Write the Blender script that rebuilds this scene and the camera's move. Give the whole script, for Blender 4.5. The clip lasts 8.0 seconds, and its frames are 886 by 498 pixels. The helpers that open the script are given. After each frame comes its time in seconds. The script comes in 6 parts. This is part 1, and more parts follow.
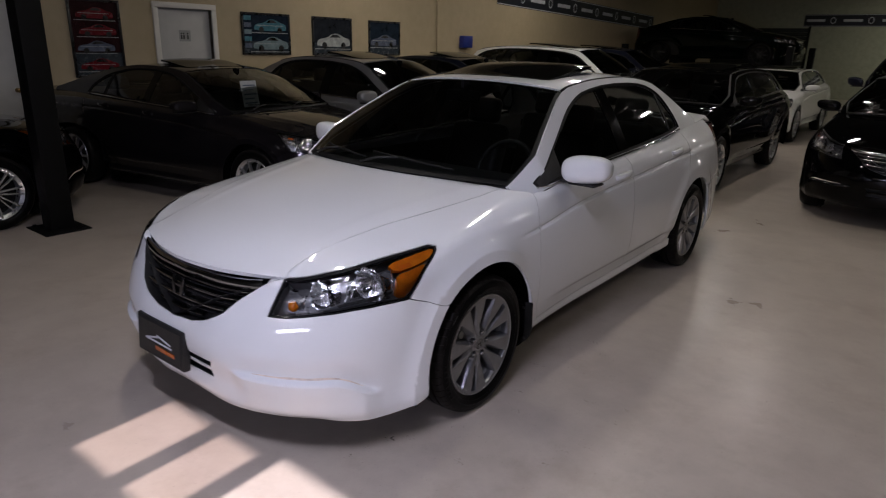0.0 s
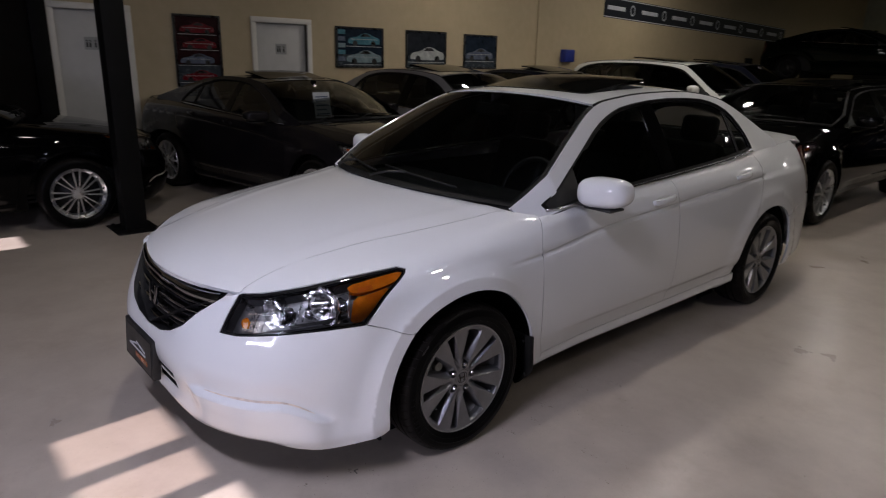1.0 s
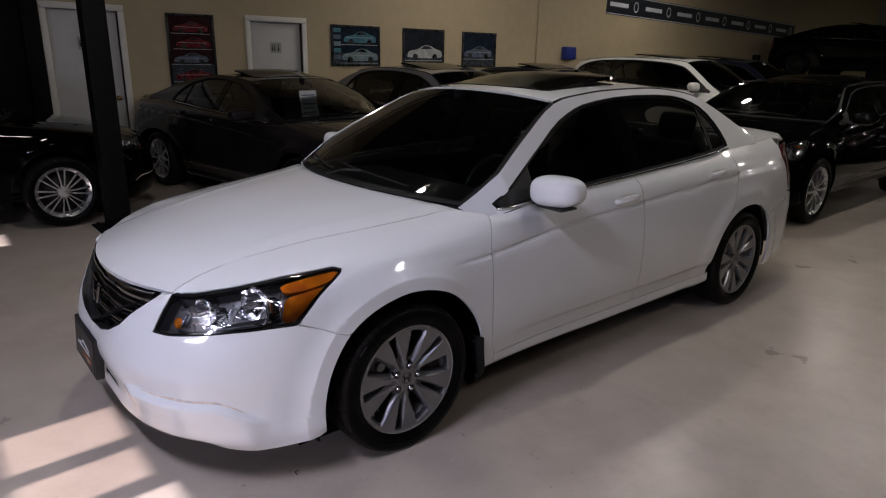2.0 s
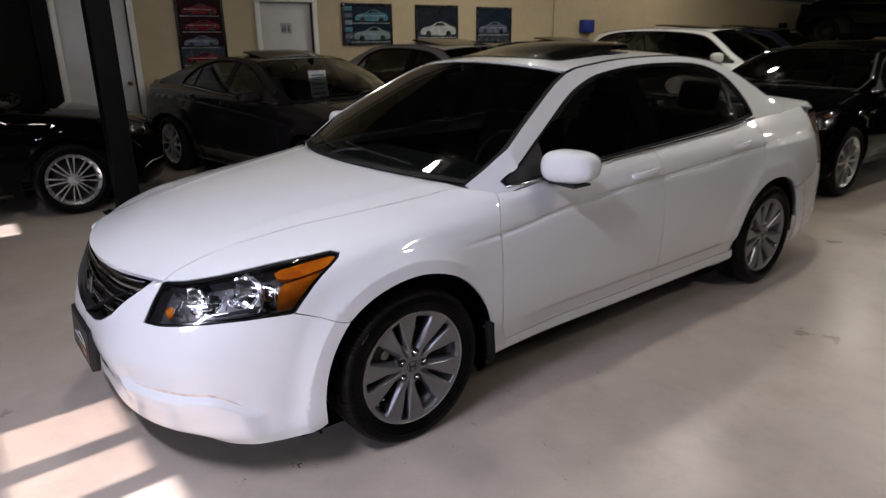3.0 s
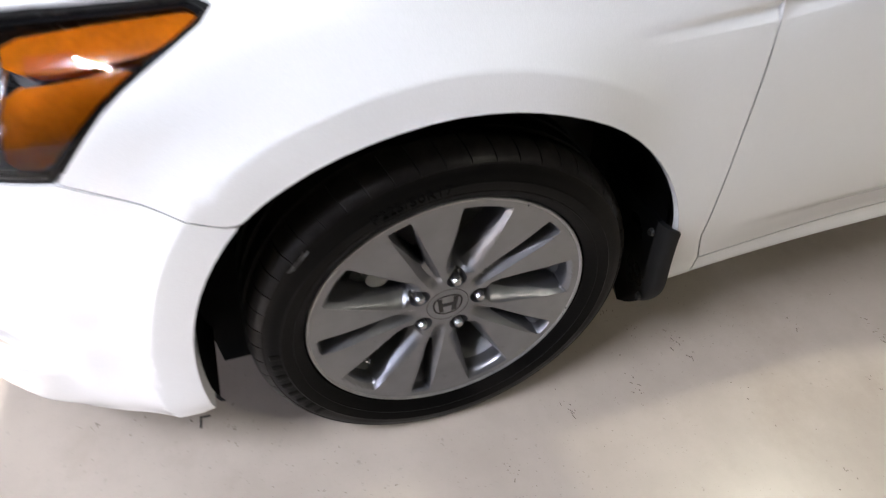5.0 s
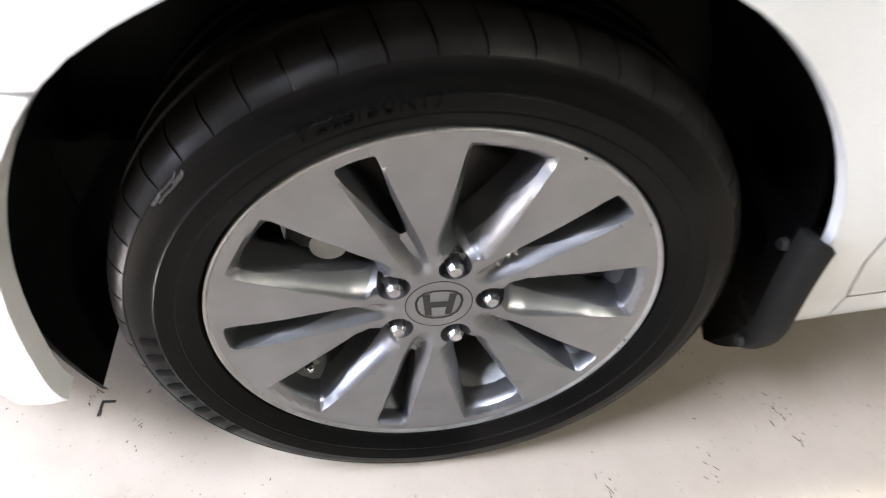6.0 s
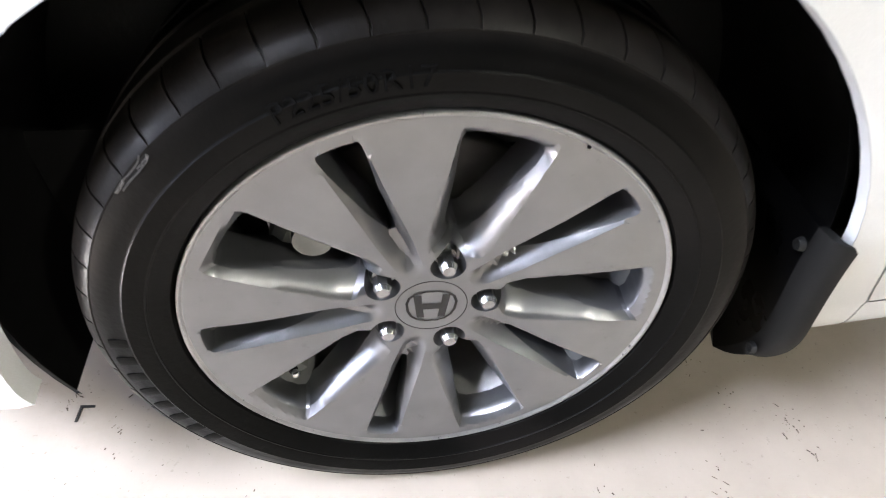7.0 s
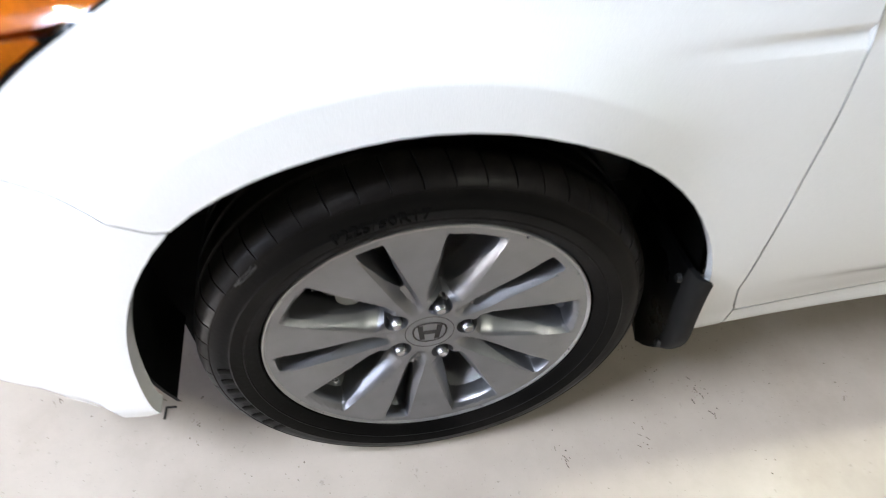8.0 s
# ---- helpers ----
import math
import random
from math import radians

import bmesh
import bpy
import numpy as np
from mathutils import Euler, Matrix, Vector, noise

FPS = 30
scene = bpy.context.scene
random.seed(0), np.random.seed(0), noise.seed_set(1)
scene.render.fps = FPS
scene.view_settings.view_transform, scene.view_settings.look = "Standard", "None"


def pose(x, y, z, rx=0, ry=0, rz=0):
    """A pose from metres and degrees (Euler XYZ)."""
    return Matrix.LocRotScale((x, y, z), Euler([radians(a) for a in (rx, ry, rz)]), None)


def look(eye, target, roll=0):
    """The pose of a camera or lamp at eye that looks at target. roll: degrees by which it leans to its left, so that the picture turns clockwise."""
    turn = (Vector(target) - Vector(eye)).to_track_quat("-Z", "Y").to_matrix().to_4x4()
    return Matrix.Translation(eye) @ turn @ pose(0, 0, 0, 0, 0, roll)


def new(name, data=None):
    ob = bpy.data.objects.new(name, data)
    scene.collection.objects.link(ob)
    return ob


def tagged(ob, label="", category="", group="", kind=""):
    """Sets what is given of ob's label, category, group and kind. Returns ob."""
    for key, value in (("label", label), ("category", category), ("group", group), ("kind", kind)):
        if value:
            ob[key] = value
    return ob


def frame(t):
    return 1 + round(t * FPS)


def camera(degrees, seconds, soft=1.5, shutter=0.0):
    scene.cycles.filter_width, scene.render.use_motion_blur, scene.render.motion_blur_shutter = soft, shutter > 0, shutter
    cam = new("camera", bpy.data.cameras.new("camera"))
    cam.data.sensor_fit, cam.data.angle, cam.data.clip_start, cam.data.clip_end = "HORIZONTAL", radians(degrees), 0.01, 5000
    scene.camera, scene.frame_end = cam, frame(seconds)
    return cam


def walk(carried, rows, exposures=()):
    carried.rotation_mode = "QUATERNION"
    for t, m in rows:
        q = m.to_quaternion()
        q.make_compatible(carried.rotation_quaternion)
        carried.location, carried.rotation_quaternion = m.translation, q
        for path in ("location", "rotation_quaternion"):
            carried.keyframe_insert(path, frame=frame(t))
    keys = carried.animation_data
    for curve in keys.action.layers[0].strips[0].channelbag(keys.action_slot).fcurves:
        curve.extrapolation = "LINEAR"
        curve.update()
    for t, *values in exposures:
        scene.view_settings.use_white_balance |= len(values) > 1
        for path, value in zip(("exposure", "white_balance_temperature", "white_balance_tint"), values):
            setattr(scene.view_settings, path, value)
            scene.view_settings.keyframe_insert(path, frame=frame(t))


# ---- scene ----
# ---- camera ----
cam = camera(69.0, 8.0, soft=1.1, shutter=0.5)
PATH = [
    (0, (2.406, -2.234, 1.625), (1.23, -0.733, 1.023), 1.4),
    (0.5, (2.54, -1.933, 1.617), (1.264, -0.521, 1.002), 2.2),
    (1, (2.665, -1.692, 1.614), (1.224, -0.427, 1.044), 1.5),
    (1.5, (2.815, -1.511, 1.631), (1.321, -0.307, 1.069), 1.8),
    (1.7, (2.827, -1.475, 1.623), (1.355, -0.241, 1.066), 1.6),
    (2.8, (2.818, -1.369, 1.602), (1.335, -0.179, 0.983), -0.4),
    (3, (2.759, -1.31, 1.573), (1.264, -0.141, 0.941), -0.4),
    (3.5, (2.449, -1.057, 1.475), (0.981, -0.027, 0.59), -2.0),
    (4, (2.17, -0.76, 1.296), (0.759, 0.099, 0.168), -3.9),
    (4.5, (1.824, -0.46, 1.249), (0.416, 0.151, -0.034), -0.3),
    (5, (1.54, -0.25, 1.145), (0.202, 0.235, -0.26), 1.8),
    (5.2, (1.487, -0.188, 1.104), (0.199, 0.242, -0.364), 3.1),
    (6.3, (1.287, -0.074, 0.788), (-0.12, 0.173, -0.612), 4.3),
    (6.5, (1.279, -0.067, 0.774), (-0.11, 0.204, -0.639), 4.8),
    (7, (1.3, -0.07, 0.817), (-0.105, 0.19, -0.583), 4.5),
    (7.5, (1.357, -0.082, 0.93), (0.024, 0.184, -0.537), 4.9),
    (8, (1.422, -0.114, 1.102), (0.103, 0.193, -0.37), 3.8),
]
EXPOSURES = [(0, 1.38, 5950, 24), (1.7, 1.46, 5950, 24), (3.0, 1.98, 6000, 21), (3.5, 2.64, 6200, 19), (4.0, 2.69, 6150, 17), (5.0, 2.93, 6200, 13), (6.5, 4.15, 6000, 10), (7.0, 4.1, 6000, 10), (8.0, 3.40, 5950, 8)]
walk(cam, [(t, look(eye, target, roll)) for t, eye, target, roll in PATH], EXPOSURES)

# ---- world, sun and lamps ----
world = bpy.data.worlds.new("world")
scene.world = world
world.use_nodes = True
wn = world.node_tree.nodes
sky = wn.new("ShaderNodeTexSky")
sky.sky_type, sky.sun_disc = "NISHITA", False
sky.sun_elevation, sky.sun_rotation = radians(26), radians(182)
world.node_tree.links.new(sky.outputs[0], wn["Background"].inputs[0])
wn["Background"].inputs[1].default_value = 0.15

SUN_WAY = Vector((-0.04, 1.0, -0.488)).normalized()
sun = new("sun", bpy.data.lights.new("sun", "SUN"))
sun.data.energy, sun.data.angle, sun.data.color = 5.0, radians(0.4), (1.0, 0.90, 0.82)
sun.matrix_world = look((0, -20, 12), Vector((0, -20, 12)) + SUN_WAY)


def lamp(name, at, aim, sx, sy, watts, colour):
    data = bpy.data.lights.new(name, "AREA")
    data.shape, data.size, data.size_y, data.energy, data.color = "RECTANGLE", sx, sy, watts, colour
    ob = new(name, data)
    ob.matrix_world = look(at, aim)
    return ob


DAY = (0.92, 0.93, 1.0)
WARM = (0.91, 1.0, 0.60)
# cool strip lamp, unseen, added to light the hood and front floor
STRIPS = [(1.6, -2.0)]
SZ = 3.1                # height of its tubes
for sx, sy in STRIPS:
    lamp("strip_tubes", (sx, sy, SZ), (sx, sy, 0), 1.25, 0.05, 17, DAY)
# fill light at the added long pane, to brighten bumper and hood
lamp("window_daylight", (1.7, -5.17, 1.37), (1.5, 0, 1.1), 2.1, 0.16, 19, (0.84, 0.87, 1.0))
# high-bay lamps under the ceiling, unseen: placed from glints, some added to light walls
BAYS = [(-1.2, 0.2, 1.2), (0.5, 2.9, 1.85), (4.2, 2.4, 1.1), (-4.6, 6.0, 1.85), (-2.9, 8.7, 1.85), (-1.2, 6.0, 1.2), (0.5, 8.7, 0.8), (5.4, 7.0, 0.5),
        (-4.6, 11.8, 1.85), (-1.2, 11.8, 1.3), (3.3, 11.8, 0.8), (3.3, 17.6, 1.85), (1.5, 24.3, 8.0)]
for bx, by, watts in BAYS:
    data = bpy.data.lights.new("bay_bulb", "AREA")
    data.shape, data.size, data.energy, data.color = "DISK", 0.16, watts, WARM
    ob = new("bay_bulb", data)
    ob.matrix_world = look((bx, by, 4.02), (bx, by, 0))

# ---- materials ----
class Nodes:
    """Short-hand for building one material."""

    def __init__(self, name):
        self.mat = bpy.data.materials.new(name)
        self.mat.use_nodes = True
        self.tree = self.mat.node_tree
        self.bsdf = self.tree.nodes["Principled BSDF"]

    def add(self, kind, **values):
        node = self.tree.nodes.new(kind)
        for key, value in values.items():
            node.inputs[key].default_value = value
        return node

    def link(self, a, b):
        self.tree.links.new(a, b)

    def coords(self):
        return self.tree.nodes.new("ShaderNodeTexCoord").outputs["Object"]

    def noise(self, scale, detail=4.0, rough=0.55, vector=None):
        node = self.add("ShaderNodeTexNoise", Scale=scale, Detail=detail, Roughness=rough)
        self.link(vector or self.coords(), node.inputs["Vector"])
        return node.outputs["Fac"]

    def ramp(self, fac, stops):
        node = self.tree.nodes.new("ShaderNodeValToRGB")
        while len(node.color_ramp.elements) < len(stops):
            node.color_ramp.elements.new(0.5)
        for e, (pos, col) in zip(node.color_ramp.elements, stops):
            e.position, e.color = pos, (*col, 1)
        self.link(fac, node.inputs["Fac"])
        return node.outputs["Color"]

    def mix(self, fac, a, b, mode="MIX"):
        node = self.tree.nodes.new("ShaderNodeMix")
        node.data_type, node.blend_type = "RGBA", mode
        for slot, value in ((0, fac), (6, a), (7, b)):
            if isinstance(value, (int, float)):
                node.inputs[slot].default_value = value
            elif isinstance(value, tuple):
                node.inputs[slot].default_value = (*value, 1)
            else:
                self.link(value, node.inputs[slot])
        return node.outputs[2]

    def bump(self, height, strength, distance=0.01):
        node = self.add("ShaderNodeBump", Strength=strength, Distance=distance)
        self.link(height, node.inputs["Height"])
        self.link(node.outputs[0], self.bsdf.inputs["Normal"])

    def set(self, **values):
        for key, value in values.items():
            slot = self.bsdf.inputs[key.replace("_", " ")]
            if isinstance(value, tuple):
                slot.default_value = (*value, 1)
            elif isinstance(value, (int, float)):
                slot.default_value = value
            else:
                self.link(value, slot)
        return self


def grey(v):
    return (v, v, v)


def shade(c, k):
    return tuple(min(1, v * k) for v in c)


def surface(name, colour, rough=0.5, metal=0.0, vary=0.12, scale=6.0, fine=60.0, bump=0.0, coat=0.0, spec=0.5):
    n = Nodes(name)
    col = n.ramp(n.noise(scale), [(0.3, shade(colour, 1 - vary)), (0.7, shade(colour, 1 + vary))])
    small = n.noise(fine, 3)
    col = n.mix(vary, col, n.ramp(small, [(0.35, shade(colour, 0.8)), (0.65, shade(colour, 1.15))]))
    n.set(Base_Color=col, Metallic=metal, Coat_Weight=coat, Coat_Roughness=0.04, Specular_IOR_Level=spec)
    r = n.ramp(n.noise(scale * 1.7), [(0.3, grey(max(0, rough - 0.07))), (0.7, grey(min(1, rough + 0.07)))])
    n.set(Roughness=r)
    if bump:
        n.bump(small, bump, 0.004)
    return n.mat


def paint(name, colour, metal=0.0, rough=0.32, ior=1.5):
    """Car paint: a pigmented base with fine flake under a clear coat with faint dust."""
    n = Nodes(name)
    flake = n.noise(900, 1)
    col = n.mix(0.5, colour, n.ramp(flake, [(0.4, shade(colour, 0.93)), (0.6, shade(colour, 1.06))]))
    dust = n.ramp(n.noise(3.0, 6), [(0.45, grey(rough)), (0.75, grey(rough + 0.1))])
    n.set(Base_Color=col, Metallic=metal, Roughness=dust, Coat_Weight=1.0, Specular_IOR_Level=0.15 if ior > 1.4 else 0.0, Coat_IOR=ior)
    n.set(Coat_Roughness=n.ramp(n.noise(5.0, 5), [(0.4, grey(0.012)), (0.8, grey(0.04))]))
    return n.mat


def glass(name, tint, rough=0.015):
    """Thin pane: what lies behind it, dimmed by the tint, under a mirror-like face."""
    n = Nodes(name)
    t = n.tree
    t.nodes.remove(n.bsdf)
    clear = n.add("ShaderNodeBsdfTransparent", Color=(*tint, 1))
    gloss = n.add("ShaderNodeBsdfAnisotropic", Color=(1, 1, 1, 1))
    n.link(n.ramp(n.noise(4.0, 5), [(0.4, grey(rough)), (0.8, grey(rough + 0.04))]), gloss.inputs["Roughness"])
    fres = n.add("ShaderNodeFresnel", IOR=1.52)
    both_sides = n.tree.nodes.new("ShaderNodeMixShader")
    n.link(fres.outputs[0], both_sides.inputs[0])
    n.link(clear.outputs[0], both_sides.inputs[1])
    n.link(gloss.outputs[0], both_sides.inputs[2])
    n.link(both_sides.outputs[0], t.nodes["Material Output"].inputs["Surface"])
    return n.mat


def frosted(name, colour):
    """Milky pane that spreads the daylight falling on its back."""
    n = Nodes(name)
    n.tree.nodes.remove(n.bsdf)
    milk = n.add("ShaderNodeBsdfTranslucent")
    n.link(n.ramp(n.noise(3.0, 4), [(0.3, shade(colour, 0.95)), (0.7, shade(colour, 1.05))]), milk.inputs["Color"])
    n.link(milk.outputs[0], n.tree.nodes["Material Output"].inputs["Surface"])
    return n.mat


def emitter(name, colour, strength):
    n = Nodes(name)
    n.set(Base_Color=grey(0.8), Emission_Color=colour, Emission_Strength=strength)
    return n.mat


def floor_material():
    n = Nodes("epoxy_floor")
    big = n.ramp(n.noise(0.55, 6, 0.6), [(0.3, (0.415, 0.357, 0.302)), (0.7, (0.50, 0.441, 0.376))])
    mid = n.mix(0.35, big, n.ramp(n.noise(3.2, 8, 0.65), [(0.35, (0.315, 0.268, 0.225)), (0.62, (0.50, 0.445, 0.38))]))
    stain = n.ramp(n.noise(2.1, 7, 0.68), [(0.52, grey(0.0)), (0.72, grey(0.45))])
    mid = n.mix(stain, mid, (0.30, 0.235, 0.18))
    spots = n.ramp(n.noise(23.0, 6, 0.7), [(0.66, grey(1.0)), (0.74, grey(0.55))])
    grime = n.ramp(n.noise(85.0, 3, 0.6), [(0.66, grey(1.0)), (0.74, grey(0.70))])
    specks = n.ramp(n.noise(190.0, 2, 0.5), [(0.70, grey(1.0)), (0.745, grey(0.30))])
    patch = n.ramp(n.noise(1.3, 4), [(0.42, grey(0.0)), (0.62, grey(1.0))])
    col = n.mix(0.8, n.mix(0.9, mid, spots, "MULTIPLY"), grime, "MULTIPLY")
    col = n.mix(patch, col, n.mix(1.0, col, specks, "MULTIPLY"))
    n.set(Base_Color=col, Specular_IOR_Level=0.5)
    n.set(Roughness=n.ramp(n.noise(1.6, 7, 0.6), [(0.3, grey(0.27)), (0.7, grey(0.35))]))
    n.bump(n.noise(14.0, 5), 0.06, 0.01)
    return n.mat


def wall_material():
    n = Nodes("painted_block_wall")
    col = n.ramp(n.noise(0.8, 6), [(0.3, (0.44, 0.36, 0.225)), (0.7, (0.50, 0.41, 0.26))])
    col = n.mix(0.25, col, n.ramp(n.noise(7.0, 6), [(0.4, (0.41, 0.335, 0.205)), (0.7, (0.52, 0.43, 0.275))]))
    n.set(Base_Color=col, Roughness=0.62)
    n.bump(n.noise(120.0, 3), 0.25, 0.004)
    return n.mat


def tyre_material():
    n = Nodes("tyre_rubber")
    col = n.ramp(n.noise(9.0, 7, 0.65), [(0.35, grey(0.0014)), (0.7, (0.0030, 0.0029, 0.0028))])
    col = n.mix(0.25, col, n.ramp(n.noise(70.0, 3), [(0.64, grey(0.003)), (0.80, (0.02, 0.018, 0.016))]))
    dust = n.ramp(n.noise(5.0, 5, 0.6), [(0.55, grey(0.0)), (0.80, grey(0.6))])
    col = n.mix(dust, col, (0.014, 0.012, 0.011))
    # road dust on the tread and its shoulder
    split = n.tree.nodes.new("ShaderNodeSeparateXYZ")
    n.link(n.coords(), split.inputs[0])
    disc = n.tree.nodes.new("ShaderNodeCombineXYZ")
    n.link(split.outputs[1], disc.inputs[1])
    n.link(split.outputs[2], disc.inputs[2])
    reach = n.tree.nodes.new("ShaderNodeVectorMath")
    reach.operation = "LENGTH"
    n.link(disc.outputs[0], reach.inputs[0])
    shoulder = n.ramp(reach.outputs["Value"], [(0.296, grey(0.0)), (0.314, grey(0.9))])
    col = n.mix(shoulder, col, n.ramp(n.noise(30.0, 6, 0.65), [(0.35, (0.007, 0.0062, 0.0057)), (0.7, (0.018, 0.0155, 0.0138))]))
    n.set(Base_Color=col, Specular_IOR_Level=0.07)
    n.set(Roughness=n.ramp(n.noise(14.0, 6), [(0.35, grey(0.30)), (0.7, grey(0.46))]))
    n.bump(n.noise(160.0, 3), 0.15, 0.002)
    return n.mat


def alloy_material():
    n = Nodes("silver_alloy_paint")
    col = n.ramp(n.noise(14.0, 6), [(0.3, (0.205, 0.207, 0.222)), (0.7, (0.245, 0.248, 0.264))])
    dust = n.ramp(n.noise(45.0, 6, 0.7), [(0.62, grey(1.0)), (0.72, grey(0.75))])
    n.set(Base_Color=n.mix(0.6, col, dust, "MULTIPLY"), Metallic=0.85, Coat_Weight=0.25, Coat_Roughness=0.2)
    n.set(Roughness=n.ramp(n.noise(25.0, 5), [(0.3, grey(0.30)), (0.7, grey(0.40))]))
    n.bump(n.noise(400.0, 2), 0.05, 0.001)
    return n.mat


M = {
    "floor": floor_material(), "wall": wall_material(), "tyre": tyre_material(), "alloy": alloy_material(),
    "ceiling": surface("ceiling_paint", (0.032, 0.033, 0.028), 0.8),
    "north_wall": surface("grey_green_wall_paint", (0.40, 0.41, 0.31), 0.7),
    "dark_wall": surface("dark_cladding", (0.05, 0.05, 0.045), 0.8),
    "white_door": surface("white_door_paint", (0.55, 0.55, 0.53), 0.45, vary=0.05, bump=0.1),
    "trim": surface("white_trim_paint", (0.74, 0.72, 0.66), 0.5, vary=0.06),
    "black_steel": surface("black_steel_paint", (0.003, 0.003, 0.003), 0.6, bump=0.1, spec=0.15),
    "white": paint("pearl_white_paint", (0.75, 0.76, 0.77)),
    "suv_white": paint("solid_white_paint", (0.74, 0.74, 0.71)),
    "black": paint("black_car_paint", (0.0012, 0.0012, 0.0014), ior=1.25),
    "graphite": paint("graphite_car_paint", (0.012, 0.0105, 0.012), 0.4, ior=1.36),
    "silver": paint("silver_car_paint", (0.26, 0.26, 0.265), 0.5),
    "navy": paint("dark_blue_car_paint", (0.006, 0.007, 0.014), 0.2, ior=1.33),
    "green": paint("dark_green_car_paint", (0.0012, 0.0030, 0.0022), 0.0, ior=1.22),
    "plastic": surface("black_moulded_plastic", (0.008, 0.008, 0.008), 0.55, bump=0.3, fine=260),
    "gloss_black": surface("gloss_black_plastic", (0.008, 0.008, 0.009), 0.12, vary=0.05),
    "rubber": surface("black_rubber_seal", (0.005, 0.005, 0.005), 0.6, spec=0.2),
    "chrome": surface("chrome_plate", (0.70, 0.70, 0.71), 0.12, metal=1.0, vary=0.04),
    "dark_chrome": surface("dark_chrome_plate", (0.16, 0.16, 0.17), 0.15, metal=1.0, vary=0.08),
    "smoked_chrome": surface("smoked_chrome_plate", (0.42, 0.42, 0.44), 0.12, metal=1.0, vary=0.06),
    "reflector": surface("lamp_reflector", (0.88, 0.88, 0.90), 0.22, metal=1.0, vary=0.04),
    "steel": surface("bare_brake_steel", (0.42, 0.40, 0.38), 0.42, metal=0.75, vary=0.25, bump=0.1),
    "dark_iron": surface("dark_brake_iron", (0.012, 0.012, 0.012), 0.5, metal=0.3, vary=0.25),
    "nut": surface("satin_nut_steel", (0.42, 0.42, 0.43), 0.20, metal=0.95, vary=0.06),
    "caliper": surface("cast_iron_caliper", (0.30, 0.305, 0.295), 0.55, metal=0.5, vary=0.3),
    "barrel": surface("dusty_rim_barrel", (0.28, 0.28, 0.285), 0.5, metal=0.6, vary=0.3),
    "amber": surface("amber_lens", (0.46, 0.125, 0.004), 0.12, vary=0.4, scale=18, fine=170),
    "amber_deep": surface("deep_amber_reflector", (0.42, 0.09, 0.006), 0.25, vary=0.25, coat=1.0),
    "red": surface("red_tail_lens", (0.07, 0.004, 0.004), 0.12, coat=1.0),
    "lens": glass("clear_lamp_lens", (1.0, 1.0, 1.0)),
    "tint": glass("tinted_car_glass", (0.42, 0.45, 0.45)),
    "dark_tint": glass("dark_car_glass", (0.20, 0.22, 0.22)),
    "pane": glass("window_pane_glass", (0.95, 0.97, 0.97)),
    "dusty_pane": glass("dusty_window_glass", (0.84, 0.80, 0.77)),
    "milk": frosted("frosted_pane", (0.75, 0.76, 0.78)),
    "lamp_bowl": surface("grey_lamp_housing", (0.13, 0.13, 0.135), 0.3, metal=0.5, vary=0.2),
    "pillar_black": surface("satin_black_pillar", (0.002, 0.002, 0.002), 0.06, spec=0.2),
    "flap": surface("black_flap_rubber", (0.006, 0.006, 0.006), 0.6, spec=0.2),
    "flap_gloss": surface("smooth_black_flap", (0.002, 0.002, 0.0022), 0.32, spec=0.10),
    "dark_slat": surface("dark_green_slat_paint", (0.010, 0.013, 0.011), 0.6, vary=0.2),
    "interior": surface("black_cabin_trim", (0.012, 0.012, 0.012), 0.7, bump=0.2),
    "leather": surface("black_leather_seat", (0.018, 0.017, 0.016), 0.45, bump=0.3, fine=200),
    "paper": surface("printed_paper", (0.36, 0.38, 0.40), 0.6, vary=0.15, scale=40),
    "frame_black": surface("black_picture_frame", (0.010, 0.010, 0.010), 0.3),
    "banner": surface("black_banner_vinyl", (0.008, 0.010, 0.018), 0.4),
    "banner_white": surface("white_banner_print", (0.55, 0.57, 0.60), 0.5),
    "cap_face": surface("satin_cap_face", (0.40, 0.40, 0.41), 0.35, metal=0.8, vary=0.06),
    "blue": surface("blue_plastic_box", (0.015, 0.03, 0.22), 0.4),
    "brown": surface("dark_brown_panel", (0.005, 0.0036, 0.003), 0.6, vary=0.25, spec=0.12),
    "scuff": surface("grey_rubber_scuff", (0.12, 0.115, 0.11), 0.7, vary=0.4, scale=90),
    "grit": surface("brown_grit", (0.09, 0.065, 0.05), 0.8, vary=0.4),
    "scrape": surface("tan_paint_scrape", (0.66, 0.56, 0.47), 0.6, vary=0.45, scale=25, fine=140),
    "mark": surface("black_floor_mark", (0.02, 0.018, 0.016), 0.7),
    "lamp_glow": emitter("bay_lamp_lens", (1.0, 0.92, 0.75), 60),
    "tube_glow": emitter("tube_lamp_glass", (0.9, 0.94, 1.0), 12),
    "housing": surface("lamp_housing_metal", (0.30, 0.30, 0.29), 0.4, metal=0.8),
}

# ---- building helpers ----
def link_mesh(name, verts, faces, material, parent=None, label="", smooth=True, normals=None):
    me = bpy.data.meshes.new(name)
    me.from_pydata([tuple(map(float, v)) for v in verts], [], [tuple(f) for f in faces])
    me.materials.append(material)
    if smooth:
        me.polygons.foreach_set("use_smooth", [True] * len(me.polygons))
    if normals is not None:
        me.normals_split_custom_set_from_vertices([tuple(map(float, n)) for n in normals])
    me.update()
    ob = new(name, me)
    ob.parent = parent
    if label:
        tagged(ob, label)
    return ob


